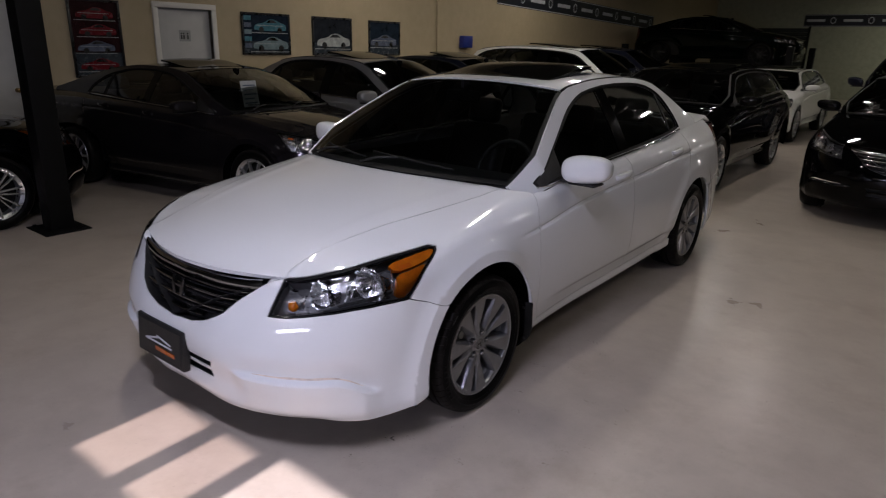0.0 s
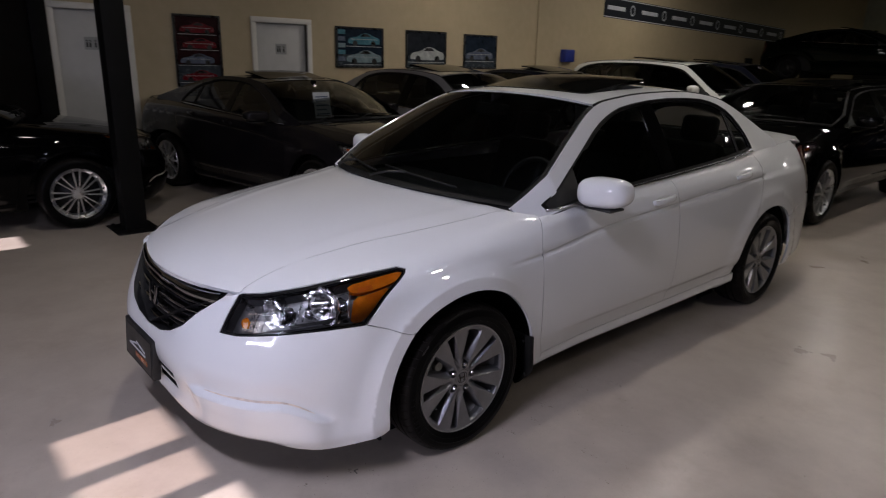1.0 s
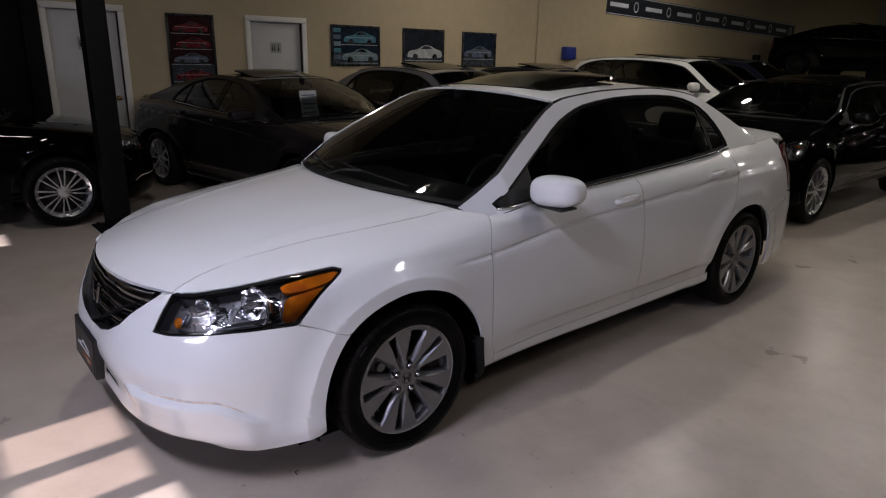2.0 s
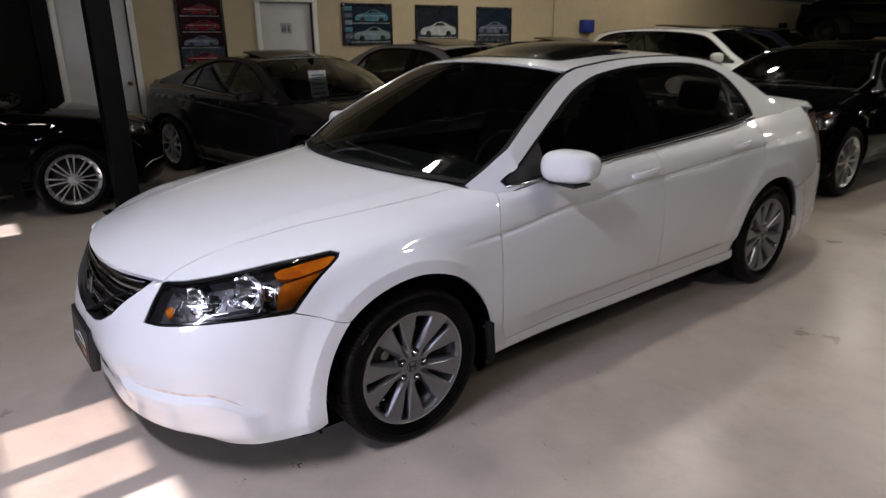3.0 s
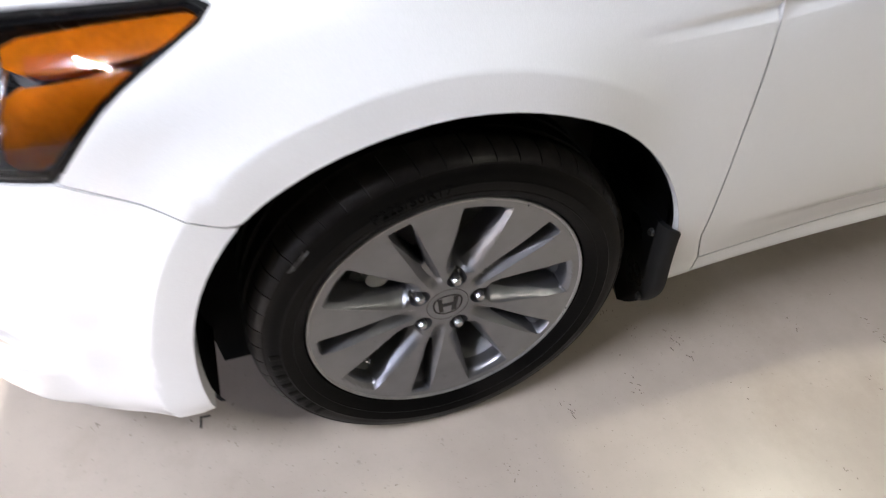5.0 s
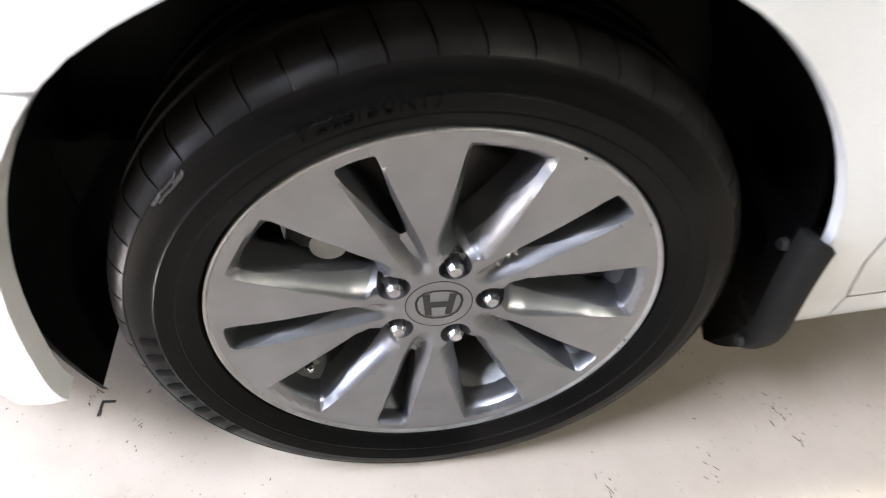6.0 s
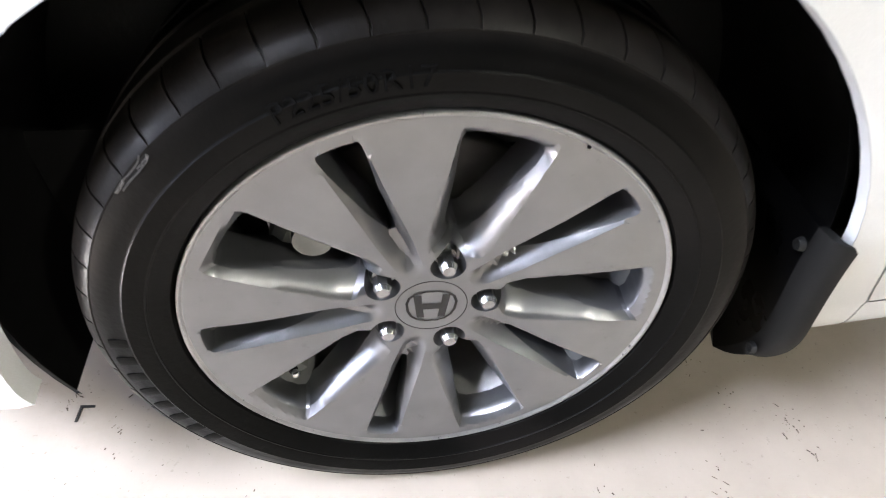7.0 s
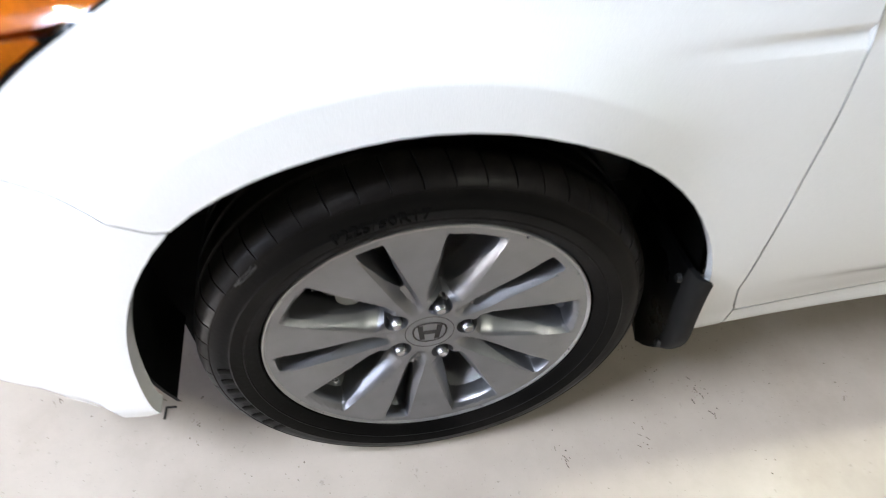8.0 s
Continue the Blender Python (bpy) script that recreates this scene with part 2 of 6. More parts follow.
def part(name, bm, material, parent, label="", smooth=None):
    me = bpy.data.meshes.new(name)
    bm.normal_update()
    bm.to_mesh(me)
    bm.free()
    me.materials.append(material)
    if smooth:
        me.polygons.foreach_set("use_smooth", [True] * len(me.polygons))
        me.set_sharp_from_angle(angle=radians(smooth))
    ob = new(name, me)
    ob.parent = parent
    if label:
        tagged(ob, label)
    return ob


def thing(name, label, category, group="", kind="", at=None):
    ob = new(name)
    tagged(ob, label, category, group, kind)
    if at is not None:
        ob.matrix_world = at
    return ob


def box(bm, x0, x1, y0, y1, z0, z1, bevel=0.0, seg=2, m=None):
    made = bmesh.ops.create_cube(bm, size=1.0)["verts"]
    for v in made:
        v.co = Vector(((x0 + x1) / 2 + v.co.x * (x1 - x0), (y0 + y1) / 2 + v.co.y * (y1 - y0), (z0 + z1) / 2 + v.co.z * (z1 - z0)))
    if bevel:
        edges = list({e for v in made for e in v.link_edges})
        out = bmesh.ops.bevel(bm, geom=edges, offset=bevel, segments=seg, affect="EDGES", profile=0.5)
        made = list({v for f in out["faces"] for v in f.verts} | {v for v in made if v.is_valid})
    if m is not None:
        bmesh.ops.transform(bm, matrix=m, verts=made)
    return made


def boxed(name, dims, material, parent=None, bevel=0.0, label="", m=None):
    bm = bmesh.new()
    box(bm, *dims, bevel=bevel, m=m)
    return part(name, bm, material, parent, label, smooth=40 if bevel else None)


def lathe(profile, seg=48, a0=0.0, a1=2 * math.pi):
    """Verts and faces of a profile of (x, r) turned round the x axis."""
    full = abs(a1 - a0 - 2 * math.pi) < 1e-6
    cols = seg if full else seg + 1
    verts, faces, n = [], [], len(profile)
    for i in range(cols):
        a = a0 + (a1 - a0) * i / seg
        for x, r in profile:
            verts.append((x, r * math.cos(a), r * math.sin(a)))
    for i in range(seg):
        j = (i + 1) % cols
        for k in range(n - 1):
            faces.append((i * n + k, j * n + k, j * n + k + 1, i * n + k + 1))
    return verts, faces


def tube(points, radius, seg=8):
    verts, faces = [], []
    pts = [Vector(p) for p in points]
    for i, p in enumerate(pts):
        d = (pts[min(i + 1, len(pts) - 1)] - pts[max(i - 1, 0)]).normalized()
        a = d.orthogonal().normalized() if i == 0 else (a - d * a.dot(d)).normalized()
        b = d.cross(a)
        for k in range(seg):
            t = 2 * math.pi * k / seg
            verts.append(p + radius * (math.cos(t) * a + math.sin(t) * b))
    for i in range(len(pts) - 1):
        for k in range(seg):
            j = (k + 1) % seg
            faces.append((i * seg + k, i * seg + j, (i + 1) * seg + j, (i + 1) * seg + k))
    faces.append(tuple(range(seg))[::-1])
    faces.append(tuple((len(pts) - 1) * seg + k for k in range(seg)))
    return verts, faces


def resample(loop, step):
    out = []
    for (x0, y0), (x1, y1) in zip(loop, loop[1:] + loop[:1]):
        n = max(1, math.ceil(math.hypot(x1 - x0, y1 - y0) / step))
        out += [(x0 + (x1 - x0) * i / n, y0 + (y1 - y0) * i / n) for i in range(n)]
    return out


def rounded(loop, times=2, keep=()):
    """Chaikin's rounding of a closed outline, leaving the corners in keep."""
    for _ in range(times):
        out, nk = [], set()
        n = len(loop)
        for i, p in enumerate(loop):
            a, b = loop[i - 1], loop[(i + 1) % n]
            if i in keep:
                nk.add(len(out))
                out.append(p)
            else:
                out.append((p[0] * .75 + a[0] * .25, p[1] * .75 + a[1] * .25))
                out.append((p[0] * .75 + b[0] * .25, p[1] * .75 + b[1] * .25))
        loop, keep = out, nk
    return loop


def within(loops, pts):
    """Which points lie inside the first loop and outside the others."""
    p = np.asarray(pts, float)
    odd = np.zeros(len(p), bool)
    for lp in loops:
        a = np.asarray(lp, float)
        b = np.roll(a, -1, 0)
        for (x0, y0), (x1, y1) in zip(a, b):
            if y0 != y1:
                hit = (y0 > p[:, 1]) != (y1 > p[:, 1])
                odd ^= hit & (p[:, 0] < (x1 - x0) * (p[:, 1] - y0) / (y1 - y0) + x0)
    return odd


def fill(outline, holes, step, lines=()):
    """Triangles of an even mesh inside a flat outline: points, faces, and the boundary loops as index lists."""
    from mathutils.geometry import delaunay_2d_cdt
    loops = [resample(outline, step)] + [resample(h, step) for h in holes]
    pts, edges = [], []
    for lp in loops:
        s = len(pts)
        pts += lp
        edges += [(s + i, s + (i + 1) % len(lp)) for i in range(len(lp))]
    for ln in lines:
        s = len(pts)
        pts += ln
        edges += [(s + i, s + i + 1) for i in range(len(ln) - 1)]
    bound = np.array(pts)
    (x0, y0), (x1, y1) = bound.min(0), bound.max(0)
    grid, gy, row = [], y0 + step / 2, 0
    while gy < y1:
        grid += [(gx, gy) for gx in np.arange(x0 + (step / 2 if row % 2 else step), x1, step)]
        gy += step * 0.9
        row += 1
    if grid:
        g = np.array(grid)
        near = np.concatenate([((c[:, None] - bound[None]) ** 2).sum(2).min(1) for c in np.array_split(g, max(1, len(g) // 400))])
        g = g[(near > (0.6 * step) ** 2)]
        if len(g):
            pts = pts + [tuple(q) for q in g[within(loops, g)]]
    out = delaunay_2d_cdt([Vector(p) for p in pts], edges, [], 0, 1e-7)
    vs = [tuple(v) for v in out[0]]
    arr = np.array(vs)
    cen = np.array([arr[list(f)].mean(0) for f in out[2]])
    faces = [tuple(f) for f, ok in zip(out[2], within(loops, cen)) if ok]
    where = {}
    for i, src in enumerate(out[3]):
        for s in src:
            where[s] = i
    ids, s = [], 0
    for lp in loops:
        ids.append([where.get(s + i, s + i) for i in range(len(lp))])
        s += len(lp)
    return vs, faces, ids


def sheet(F, outline, holes=(), step=0.03, scale=(1, 1), flange=0.014, sign=1, lines=()):
    """A pressed panel on the surface F(a, b): verts, faces and normals, with a turned-in edge."""
    sa, sb = scale
    vs, faces, loops = fill([(a * sa, b * sb) for a, b in outline], [[(a * sa, b * sb) for a, b in h] for h in holes], step, [[(a * sa, b * sb) for a, b in q] for q in lines])
    P, N = [], []
    e = 2e-3
    for a, b in vs:
        a, b = a / sa, b / sb
        p = F(a, b)
        da, db = F(a + e, b) - F(a - e, b), F(a, b + e) - F(a, b - e)
        n = np.cross(da, db)
        ln = np.linalg.norm(n)
        n = sign * n / ln if ln > 1e-12 else np.array([0., 0, 1])
        P.append(p)
        N.append(n)
    out = []
    for f in faces:
        n = np.cross(P[f[1]] - P[f[0]], P[f[2]] - P[f[0]])
        out.append(f if n @ N[f[0]] > 0 else f[::-1])
    if flange:
        for lp in loops:
            s, k = len(P), len(lp)
            for i in lp:
                P.append(P[i] - N[i] * 0.0005)
                N.append(N[i])
            for i in lp:
                P.append(P[i] - N[i] * flange)
                N.append(N[i])
            # which way the loop runs tells which way its edge faces
            area = sum(vs[lp[i]][0] * vs[lp[(i + 1) % k]][1] - vs[lp[(i + 1) % k]][0] * vs[lp[i]][1] for i in range(k))
            way = (1 if area > 0 else -1) * (1 if lp is loops[0] else -1) * sign
            for i in range(k):
                j = (i + 1) % k
                f = (s + i, s + k + i, s + k + j, s + j)
                out.append(f if way > 0 else f[::-1])
            for i in range(k):
                j = (i + 1) % k
                w = way * np.cross(P[s + j] - P[s + i], N[s + i])
                ln = np.linalg.norm(w)
                if ln > 1e-12:
                    N[s + i] = N[s + k + i] = w / ln
    return P, out, N


def mirrored(mesh):
    P, F, N = mesh
    m = np.array([-1., 1, 1])
    return [p * m for p in P], [f[::-1] for f in F], [n * m for n in N]


def joined(a, b):
    s = len(a[0])
    return a[0] + b[0], a[1] + [tuple(i + s for i in f) for f in b[1]], a[2] + b[2]


# ---- body surfaces of a saloon, front axle at y = 0, nose towards -y ----
def spline(keys, vals, t):
    """Smooth curve through vals at keys, clamped at the ends."""
    n = len(keys)
    t = min(max(t, keys[0]), keys[-1])
    i = 0
    while i < n - 2 and t > keys[i + 1]:
        i += 1
    v = np.asarray(vals, float)
    h = keys[i + 1] - keys[i]
    def slope(k):
        if k == 0:
            return (v[1] - v[0]) / (keys[1] - keys[0])
        if k == n - 1:
            return (v[-1] - v[-2]) / (keys[-1] - keys[-2])
        a, b = keys[k] - keys[k - 1], keys[k + 1] - keys[k]
        return ((v[k] - v[k - 1]) / a * b + (v[k + 1] - v[k]) / b * a) / (a + b)
    s = (t - keys[i]) / h
    m0, m1 = slope(i) * h, slope(i + 1) * h
    return (2*s**3 - 3*s**2 + 1) * v[i] + (s**3 - 2*s**2 + s) * m0 + (3*s**2 - 2*s**3) * v[i+1] + (s**3 - s**2) * m1

# outline of the widest plan, from the nose round the side to the tail
PLAN = [(0, -.963), (.30, -.944), (.55, -.858), (.74, -.712), (.855, -.53), (.902, -.33), (.917, 0), (.921, .6),
        (.923, 1.4), (.921, 2.2), (.914, 2.8), (.90, 3.2), (.85, 3.58), (.72, 3.83), (.45, 3.94), (0, 3.965)]
PK = list(range(len(PLAN)))
# body sections: inset from the outline and height, from the lower edge to the top edge
VK = [0, .08, .2, .36, .55, .68, .78, .88, .95, 1]
SECT = {
    0:    [(.034, .200), (.012, .238), (.01, .32), (-.015, .42), (-.012, .52), (.012, .60), (.03, .66), (.05, .70), (.068, .73), (.085, .748)],
    1:    [(.032, .186), (.008, .228), (.0, .315), (-.028, .42), (-.020, .52), (.006, .60), (.035, .66), (.055, .70), (.07, .73), (.085, .752)],
    2:    [(.034, .190), (.002, .224), (-.015, .305), (-.036, .42), (-.022, .53), (.004, .61), (.03, .67), (.05, .715), (.068, .742), (.085, .765)],
    2.5:  [(.042, .186), (.004, .222), (-.015, .30), (-.034, .42), (-.020, .535), (.004, .62), (.03, .685), (.054, .737), (.094, .770), (.215, .822)],
    3:    [(.028, .180), (.0, .22), (-.008, .30), (-.020, .42), (-.014, .54), (.010, .63), (.03, .70), (.06, .755), (.12, .795), (.30, .850)],
    4:    [(.01, .195), (.0, .24), (.0, .32), (-.003, .43), (.0, .56), (.006, .66), (.02, .735), (.07, .80), (.15, .835), (.33, .875)],
    5:    [(.01, .232), (.0, .265), (.0, .335), (.0, .45), (.0, .58), (.006, .69), (.022, .77), (.075, .83), (.165, .862), (.325, .896)],
    6:    [(.03, .205), (.015, .26), (.01, .35), (.002, .48), (.0, .61), (.006, .72), (.025, .80), (.07, .865), (.15, .90), (.267, .924)],
    6.66: [(.060, .205), (.032, .234), (.024, .290), (.006, .41), (.0, .58), (.005, .715), (.02, .805), (.055, .885), (.115, .937), (.185, .962)],
    6.86: [(.072, .209), (.042, .237), (.030, .292), (.009, .400), (.0, .556), (.004, .702), (.017, .80), (.038, .88), (.060, .922), (.090, .942)],
    7.2:  [(.085, .212), (.052, .240), (.040, .293), (.011, .402), (.0, .55), (.004, .70), (.017, .80), (.035, .88), (.056, .930), (.085, .957)],
    8:    [(.085, .212), (.052, .240), (.040, .294), (.011, .404), (.0, .56), (.004, .71), (.016, .82), (.033, .90), (.058, .955), (.100, .991)],
    9:    [(.080, .214), (.050, .242), (.040, .296), (.011, .406), (.0, .57), (.004, .72), (.016, .83), (.036, .925), (.066, .985), (.117, 1.026)],
    10:   [(.075, .212), (.046, .245), (.032, .31), (.004, .45), (.0, .61), (.004, .74), (.018, .85), (.046, .945), (.096, 1.012), (.160, 1.059)],
    11:   [(.02, .210), (.01, .25), (.0, .33), (.0, .46), (.0, .61), (.006, .74), (.022, .85), (.06, .95), (.115, 1.015), (.185, 1.068)],
    12:   [(.04, .215), (.01, .25), (.0, .33), (.0, .46), (.0, .60), (.01, .73), (.03, .84), (.065, .95), (.115, 1.025), (.18, 1.078)],
    13:   [(.07, .220), (.02, .25), (.0, .34), (.0, .46), (.0, .58), (.03, .70), (.05, .82), (.07, .95), (.09, 1.04), (.13, 1.088)],
    15:   [(.08, .220), (.02, .25), (.0, .34), (.0, .46), (.0, .58), (.04, .70), (.06, .82), (.07, .94), (.08, 1.05), (.10, 1.095)],
}
SK = sorted(SECT)
INS = [[p[0] for p in SECT[k]] for k in SK]
HGT = [[p[1] for p in SECT[k]] for k in SK]
def step01(a, b, x):
    t = min(max((x - a) / (b - a), 0.0), 1.0)
    return t * t * (3 - 2 * t)


def crease_height(y):
    return spline([.2, .46, .85, 1.58, 2.31, 3.4], [.772, .786, .832, .872, .902, .93], y)


def hood_line(u):
    """Where the hood meets the fender."""
    y = spline([2, 2.5, 3, 3.6, 4.2, 5, 6, 6.72], [-.80, -.66, -.545, -.45, -.385, -.293, .005, .41], u)
    x = spline([-.80, -.68, -.56, -.42, -.31, -.10, 0, .21, .42], [.505, .497, .511, .545, .573, .627, .650, .692, .735], y)
    z = spline([-.80, -.69, -.56, -.42, -.31, -.10, 0, .21, .42], [.766, .803, .840, .868, .888, .912, .923, .945, .963], y)
    return np.array([x, y, z])


# edge of the front wheel opening: share of the plain ellipse at each angle
FRONT_ARCH = ([-20, 0, 15, 29, 45, 60, 75, 90, 105, 120, 132, 141, 152, 168, 200], [.992, .992, .992, .992, 1.000, 1.010, 1.014, 1.016, 1.017, 1.026, 1.026, 1.008, .986, .966, .975])


def band(u, v):
    """The body side from the nose (u = 0) round to the tail (u = 15), from its lower edge (v = 0) to its top edge (v = 1)."""
    u = min(max(u, 0.0), 15.0)
    x, y = spline(PK, PLAN, u)
    a, b = spline(PK, PLAN, max(u - .02, 0)), spline(PK, PLAN, min(u + .02, 15))
    t = b - a
    if u < .02 or u > 14.98:
        t = np.array([1., 0]) if u < 1 else np.array([-1., 0])
    nrm = np.array([t[1], -t[0]]) / np.hypot(*t)
    d = spline(VK, spline(SK, INS, u), v)
    z = spline(VK, spline(SK, HGT, u), v)
    # crease pressed along fender and doors
    w = step01(6.35, 7.0, u) * (1 - step01(11.3, 12.2, u))
    if w > 0:
        dz = z - crease_height(y)
        d += w * .012 * max(0.0, 1 - (dz / .012 if dz > 0 else -dz / .014))
    # swage above the sill
    w = step01(6.8, 7.5, u) * (1 - step01(9.2, 9.6, u))
    if w > 0:
        d += w * .011 * (1 - step01(.362, .386, z)) * step01(.225, .30, z)
    # ledge of the front apron
    w = step01(1.1, 1.5, u) * (1 - step01(3.3, 3.75, u))
    if w > 0:
        dz = z - ledge_height(u)
        d -= w * .021 * (1 - step01(-.020, .004, dz)) * step01(-.2, -.04, dz)
        d += w * .012 * step01(-.012, .010, dz) * (1 - step01(.010, .10, dz))
    # lip round the wheel openings
    for yc in (0.0, 2.8):
        r = math.hypot((y - yc) / .416, (z - .31) / .402)
        fade = 1 - step01(.12, .34, y - yc) if yc == 0 else .6
        if z > .15 and r < 1.5:
            if yc == 0:
                r = 1.075 * r / float(spline(*FRONT_ARCH, math.degrees(math.atan2((z - .31) / .402, y / .416))))
            d -= .019 * min(1.0, max(0.0, 1.42 - r) / .21) ** 2 * fade
    p = np.array([x - nrm[0] * d, y - nrm[1] * d, z])
    # the upper edge follows the shut line of the hood
    w = step01(.90, 1.0, v) * step01(1.95, 2.15, u) * (1 - step01(6.4, 6.7, u))
    if w > 0:
        top = np.array([x - nrm[0] * spline(SK, INS, u)[-1], y - nrm[1] * spline(SK, INS, u)[-1], spline(SK, HGT, u)[-1]])
        p = p + w * (hood_line(u) - top)
    return p


def solve_uv(f, u, v, target, rounds=12):
    """(u, v) at which the two wanted coordinates f(u, v) meet target."""
    for _ in range(rounds):
        r = f(u, v) - target
        e = 1e-3
        J = np.array([(f(u + e, v) - f(u, v)) / e, (f(u, v + e) - f(u, v)) / e]).T
        try: d = np.linalg.solve(J, -r)
        except Exception: break
        u, v = u + np.clip(d[0], -.8, .8), v + np.clip(d[1], -.15, .15)
        u, v = min(max(u, 0), 15), min(max(v, 0), 1)
        if np.abs(d).max() < 1e-5: break
    return u, v


def side_uv(y, z, u0=None, v0=0.5):
    """Where the side of the body has this length and height."""
    if u0 is None:
        u0 = min(range(3, 13), key=lambda k: abs(PLAN[k][1] - y))
    return solve_uv(lambda u, v: band(u, v)[1:], u0, v0, np.array([y, z]), 25)


def arch(yc, k, a0, a1, n=22):
    """Edge of a wheel opening in (u, v), from angle a0 to a1 in degrees."""
    out = []
    for a in np.linspace(a0, a1, n):
        if yc == 0:
            q = k * float(spline(*FRONT_ARCH, a))
        else:
            q = k * (1 + (.034 if a < 90 else .024) * math.sin(radians(2 * a)) ** 2 * (0 < a < 180))
        out.append(side_uv(yc + .416 * q * math.cos(radians(a)), .31 + .402 * q * math.sin(radians(a))))
    return out


BELT = ([.45, .60, 1.16, 1.70, 2.13, 2.70, 3.2], [.945, .955, .985, 1.008, 1.028, 1.062, 1.075])


def belt(y):
    return float(spline(*BELT, y))


def flank(y, z):
    """The side of the cabin above the belt."""
    k = z - .945
    end = .05 * step01(2.3, 3.1, y) + .42 * max(0.0, .62 - y)
    return np.array([.845 - .46 * k - .25 * max(k, 0) ** 2 - end, y, z])


RAIL_Y = [.36, .46, .60, .87, 1.16, 1.40, 1.80, 2.25, 2.55, 2.80, 3.00, 3.20]
RAIL_Z = [.955, 1.012, 1.10, 1.255, 1.392, 1.425, 1.446, 1.435, 1.385, 1.285, 1.185, 1.085]


def rail(y):
    return float(spline(RAIL_Y, RAIL_Z, y))


def rail_point(y):
    return flank(y, rail(y))


def crown(edge, centre, power=2.0, bend=2.0):
    """A surface across the car: a = 0 on the centre line, a = 1 on the edge."""
    def F(a, b):
        e, c = edge(b), centre(b)
        s = abs(a)
        x = e[0] * a
        return np.array([x, c[1] + (e[1] - c[1]) * s ** bend, c[2] + (e[2] - c[2]) * s ** power])
    return F


# curves in b: 0 at the front edge, 1 at the rear edge
U_HOOD = 2.0


def hood_edge(b):
    u = U_HOOD + (6.72 - U_HOOD) * b
    return band(u, 1.0)


def hood_centre(b):
    return np.array([0, -.905 + b * (.235 + .905), float(spline([0, .12, .4, .7, 1], [.762, .818, .893, .950, .992], b))])


def screen_edge(b):
    y = .40 + b * (1.16 - .40)
    return rail_point(y)


def screen_centre(b):
    return np.array([0, .20 + b * (1.10 - .20), float(spline([0, .5, 1], [1.000, 1.235, 1.432], b))])


def roof_edge(b):
    return rail_point(1.16 + b * (2.55 - 1.16))


def roof_centre(b):
    return np.array([0, 1.10 + b * (2.62 - 1.10), float(spline([0, .25, .5, .75, 1], [1.436, 1.468, 1.478, 1.468, 1.432], b))])


def back_edge(b):
    return rail_point(2.55 + b * (3.12 - 2.55))


def back_centre(b):
    return np.array([0, 2.64 + b * (3.20 - 2.64), float(spline([0, .5, 1], [1.428, 1.285, 1.105], b))])


def deck_edge(b):
    return band(10.95 + b * (13.3 - 10.95), 1.0)


def deck_centre(b):
    return np.array([0, 3.16 + b * (3.86 - 3.16), float(spline([0, .5, 1], [1.098, 1.105, 1.108], b))])


US, VS = .26, .85          # metres of one step in u and in v
HEADLAMP = [(1.985, .990), (1.90, .86), (1.80, .715), (2.10, .708), (2.60, .714), (3.20, .716), (3.80, .708), (4.27, .695),
            (4.70, .783), (5.17, .872), (5.215, .889), (5.12, .911), (4.7, .923), (4.2, .934), (3.45, .945), (2.95, .949), (2.48, .956), (2.23, .965)]


def stretched(loop, grow):
    """An outline in (u, v) moved out by about grow metres."""
    pts = [(u * US, v * VS) for u, v in loop]
    area = sum(a[0] * b[1] - b[0] * a[1] for a, b in zip(pts, pts[1:] + pts[:1]))
    s = 1 if area > 0 else -1
    out = []
    n = len(pts)
    for i in range(n):
        a, p, b = Vector(pts[i - 1]), Vector(pts[i]), Vector(pts[(i + 1) % n])
        d1, d2 = (p - a).normalized(), (b - p).normalized()
        n1, n2 = Vector((d1.y, -d1.x)) * s, Vector((d2.y, -d2.x)) * s
        m = (n1 + n2)
        m = m / max(m.length_squared / 2, .5)
        q = p + m * grow
        out.append((q.x / US, q.y / VS))
    return out


def band_off(depth):
    """The body side pushed in by depth metres."""
    def F(u, v):
        p = band(u, v)
        e = 1e-3
        n = np.cross(band(u + e, v) - band(u - e, v), band(u, min(v + e, 1)) - band(u, max(v - e, 0)))
        ln = np.linalg.norm(n)
        return p - n / ln * depth if ln > 1e-12 else p
    return F


def set_panel(name, mesh, material, parent, label=""):
    return link_mesh(name, mesh[0], mesh[1], material, parent, label, True, mesh[2])


def both(name, mesh, material, parent, label=""):
    return [set_panel(name, mesh, material, parent, label), set_panel(name, mirrored(mesh), material, parent, label)]


def level_line(offset, height, u0, u1, n):
    """A line in (u, v) that runs offset above a given height of the body side."""
    out = []
    for u in np.linspace(u0, u1, n):
        lo, hi = 0.0, 1.0
        hs = spline(SK, HGT, u)
        aim = height(u) + offset
        for _ in range(24):
            mid = (lo + hi) / 2
            lo, hi = (mid, hi) if spline(VK, hs, mid) < aim else (lo, mid)
        out.append((u, (lo + hi) / 2))
    return out


def ledge_height(u):
    return .392 - .07 * step01(2.8, 3.7, u)


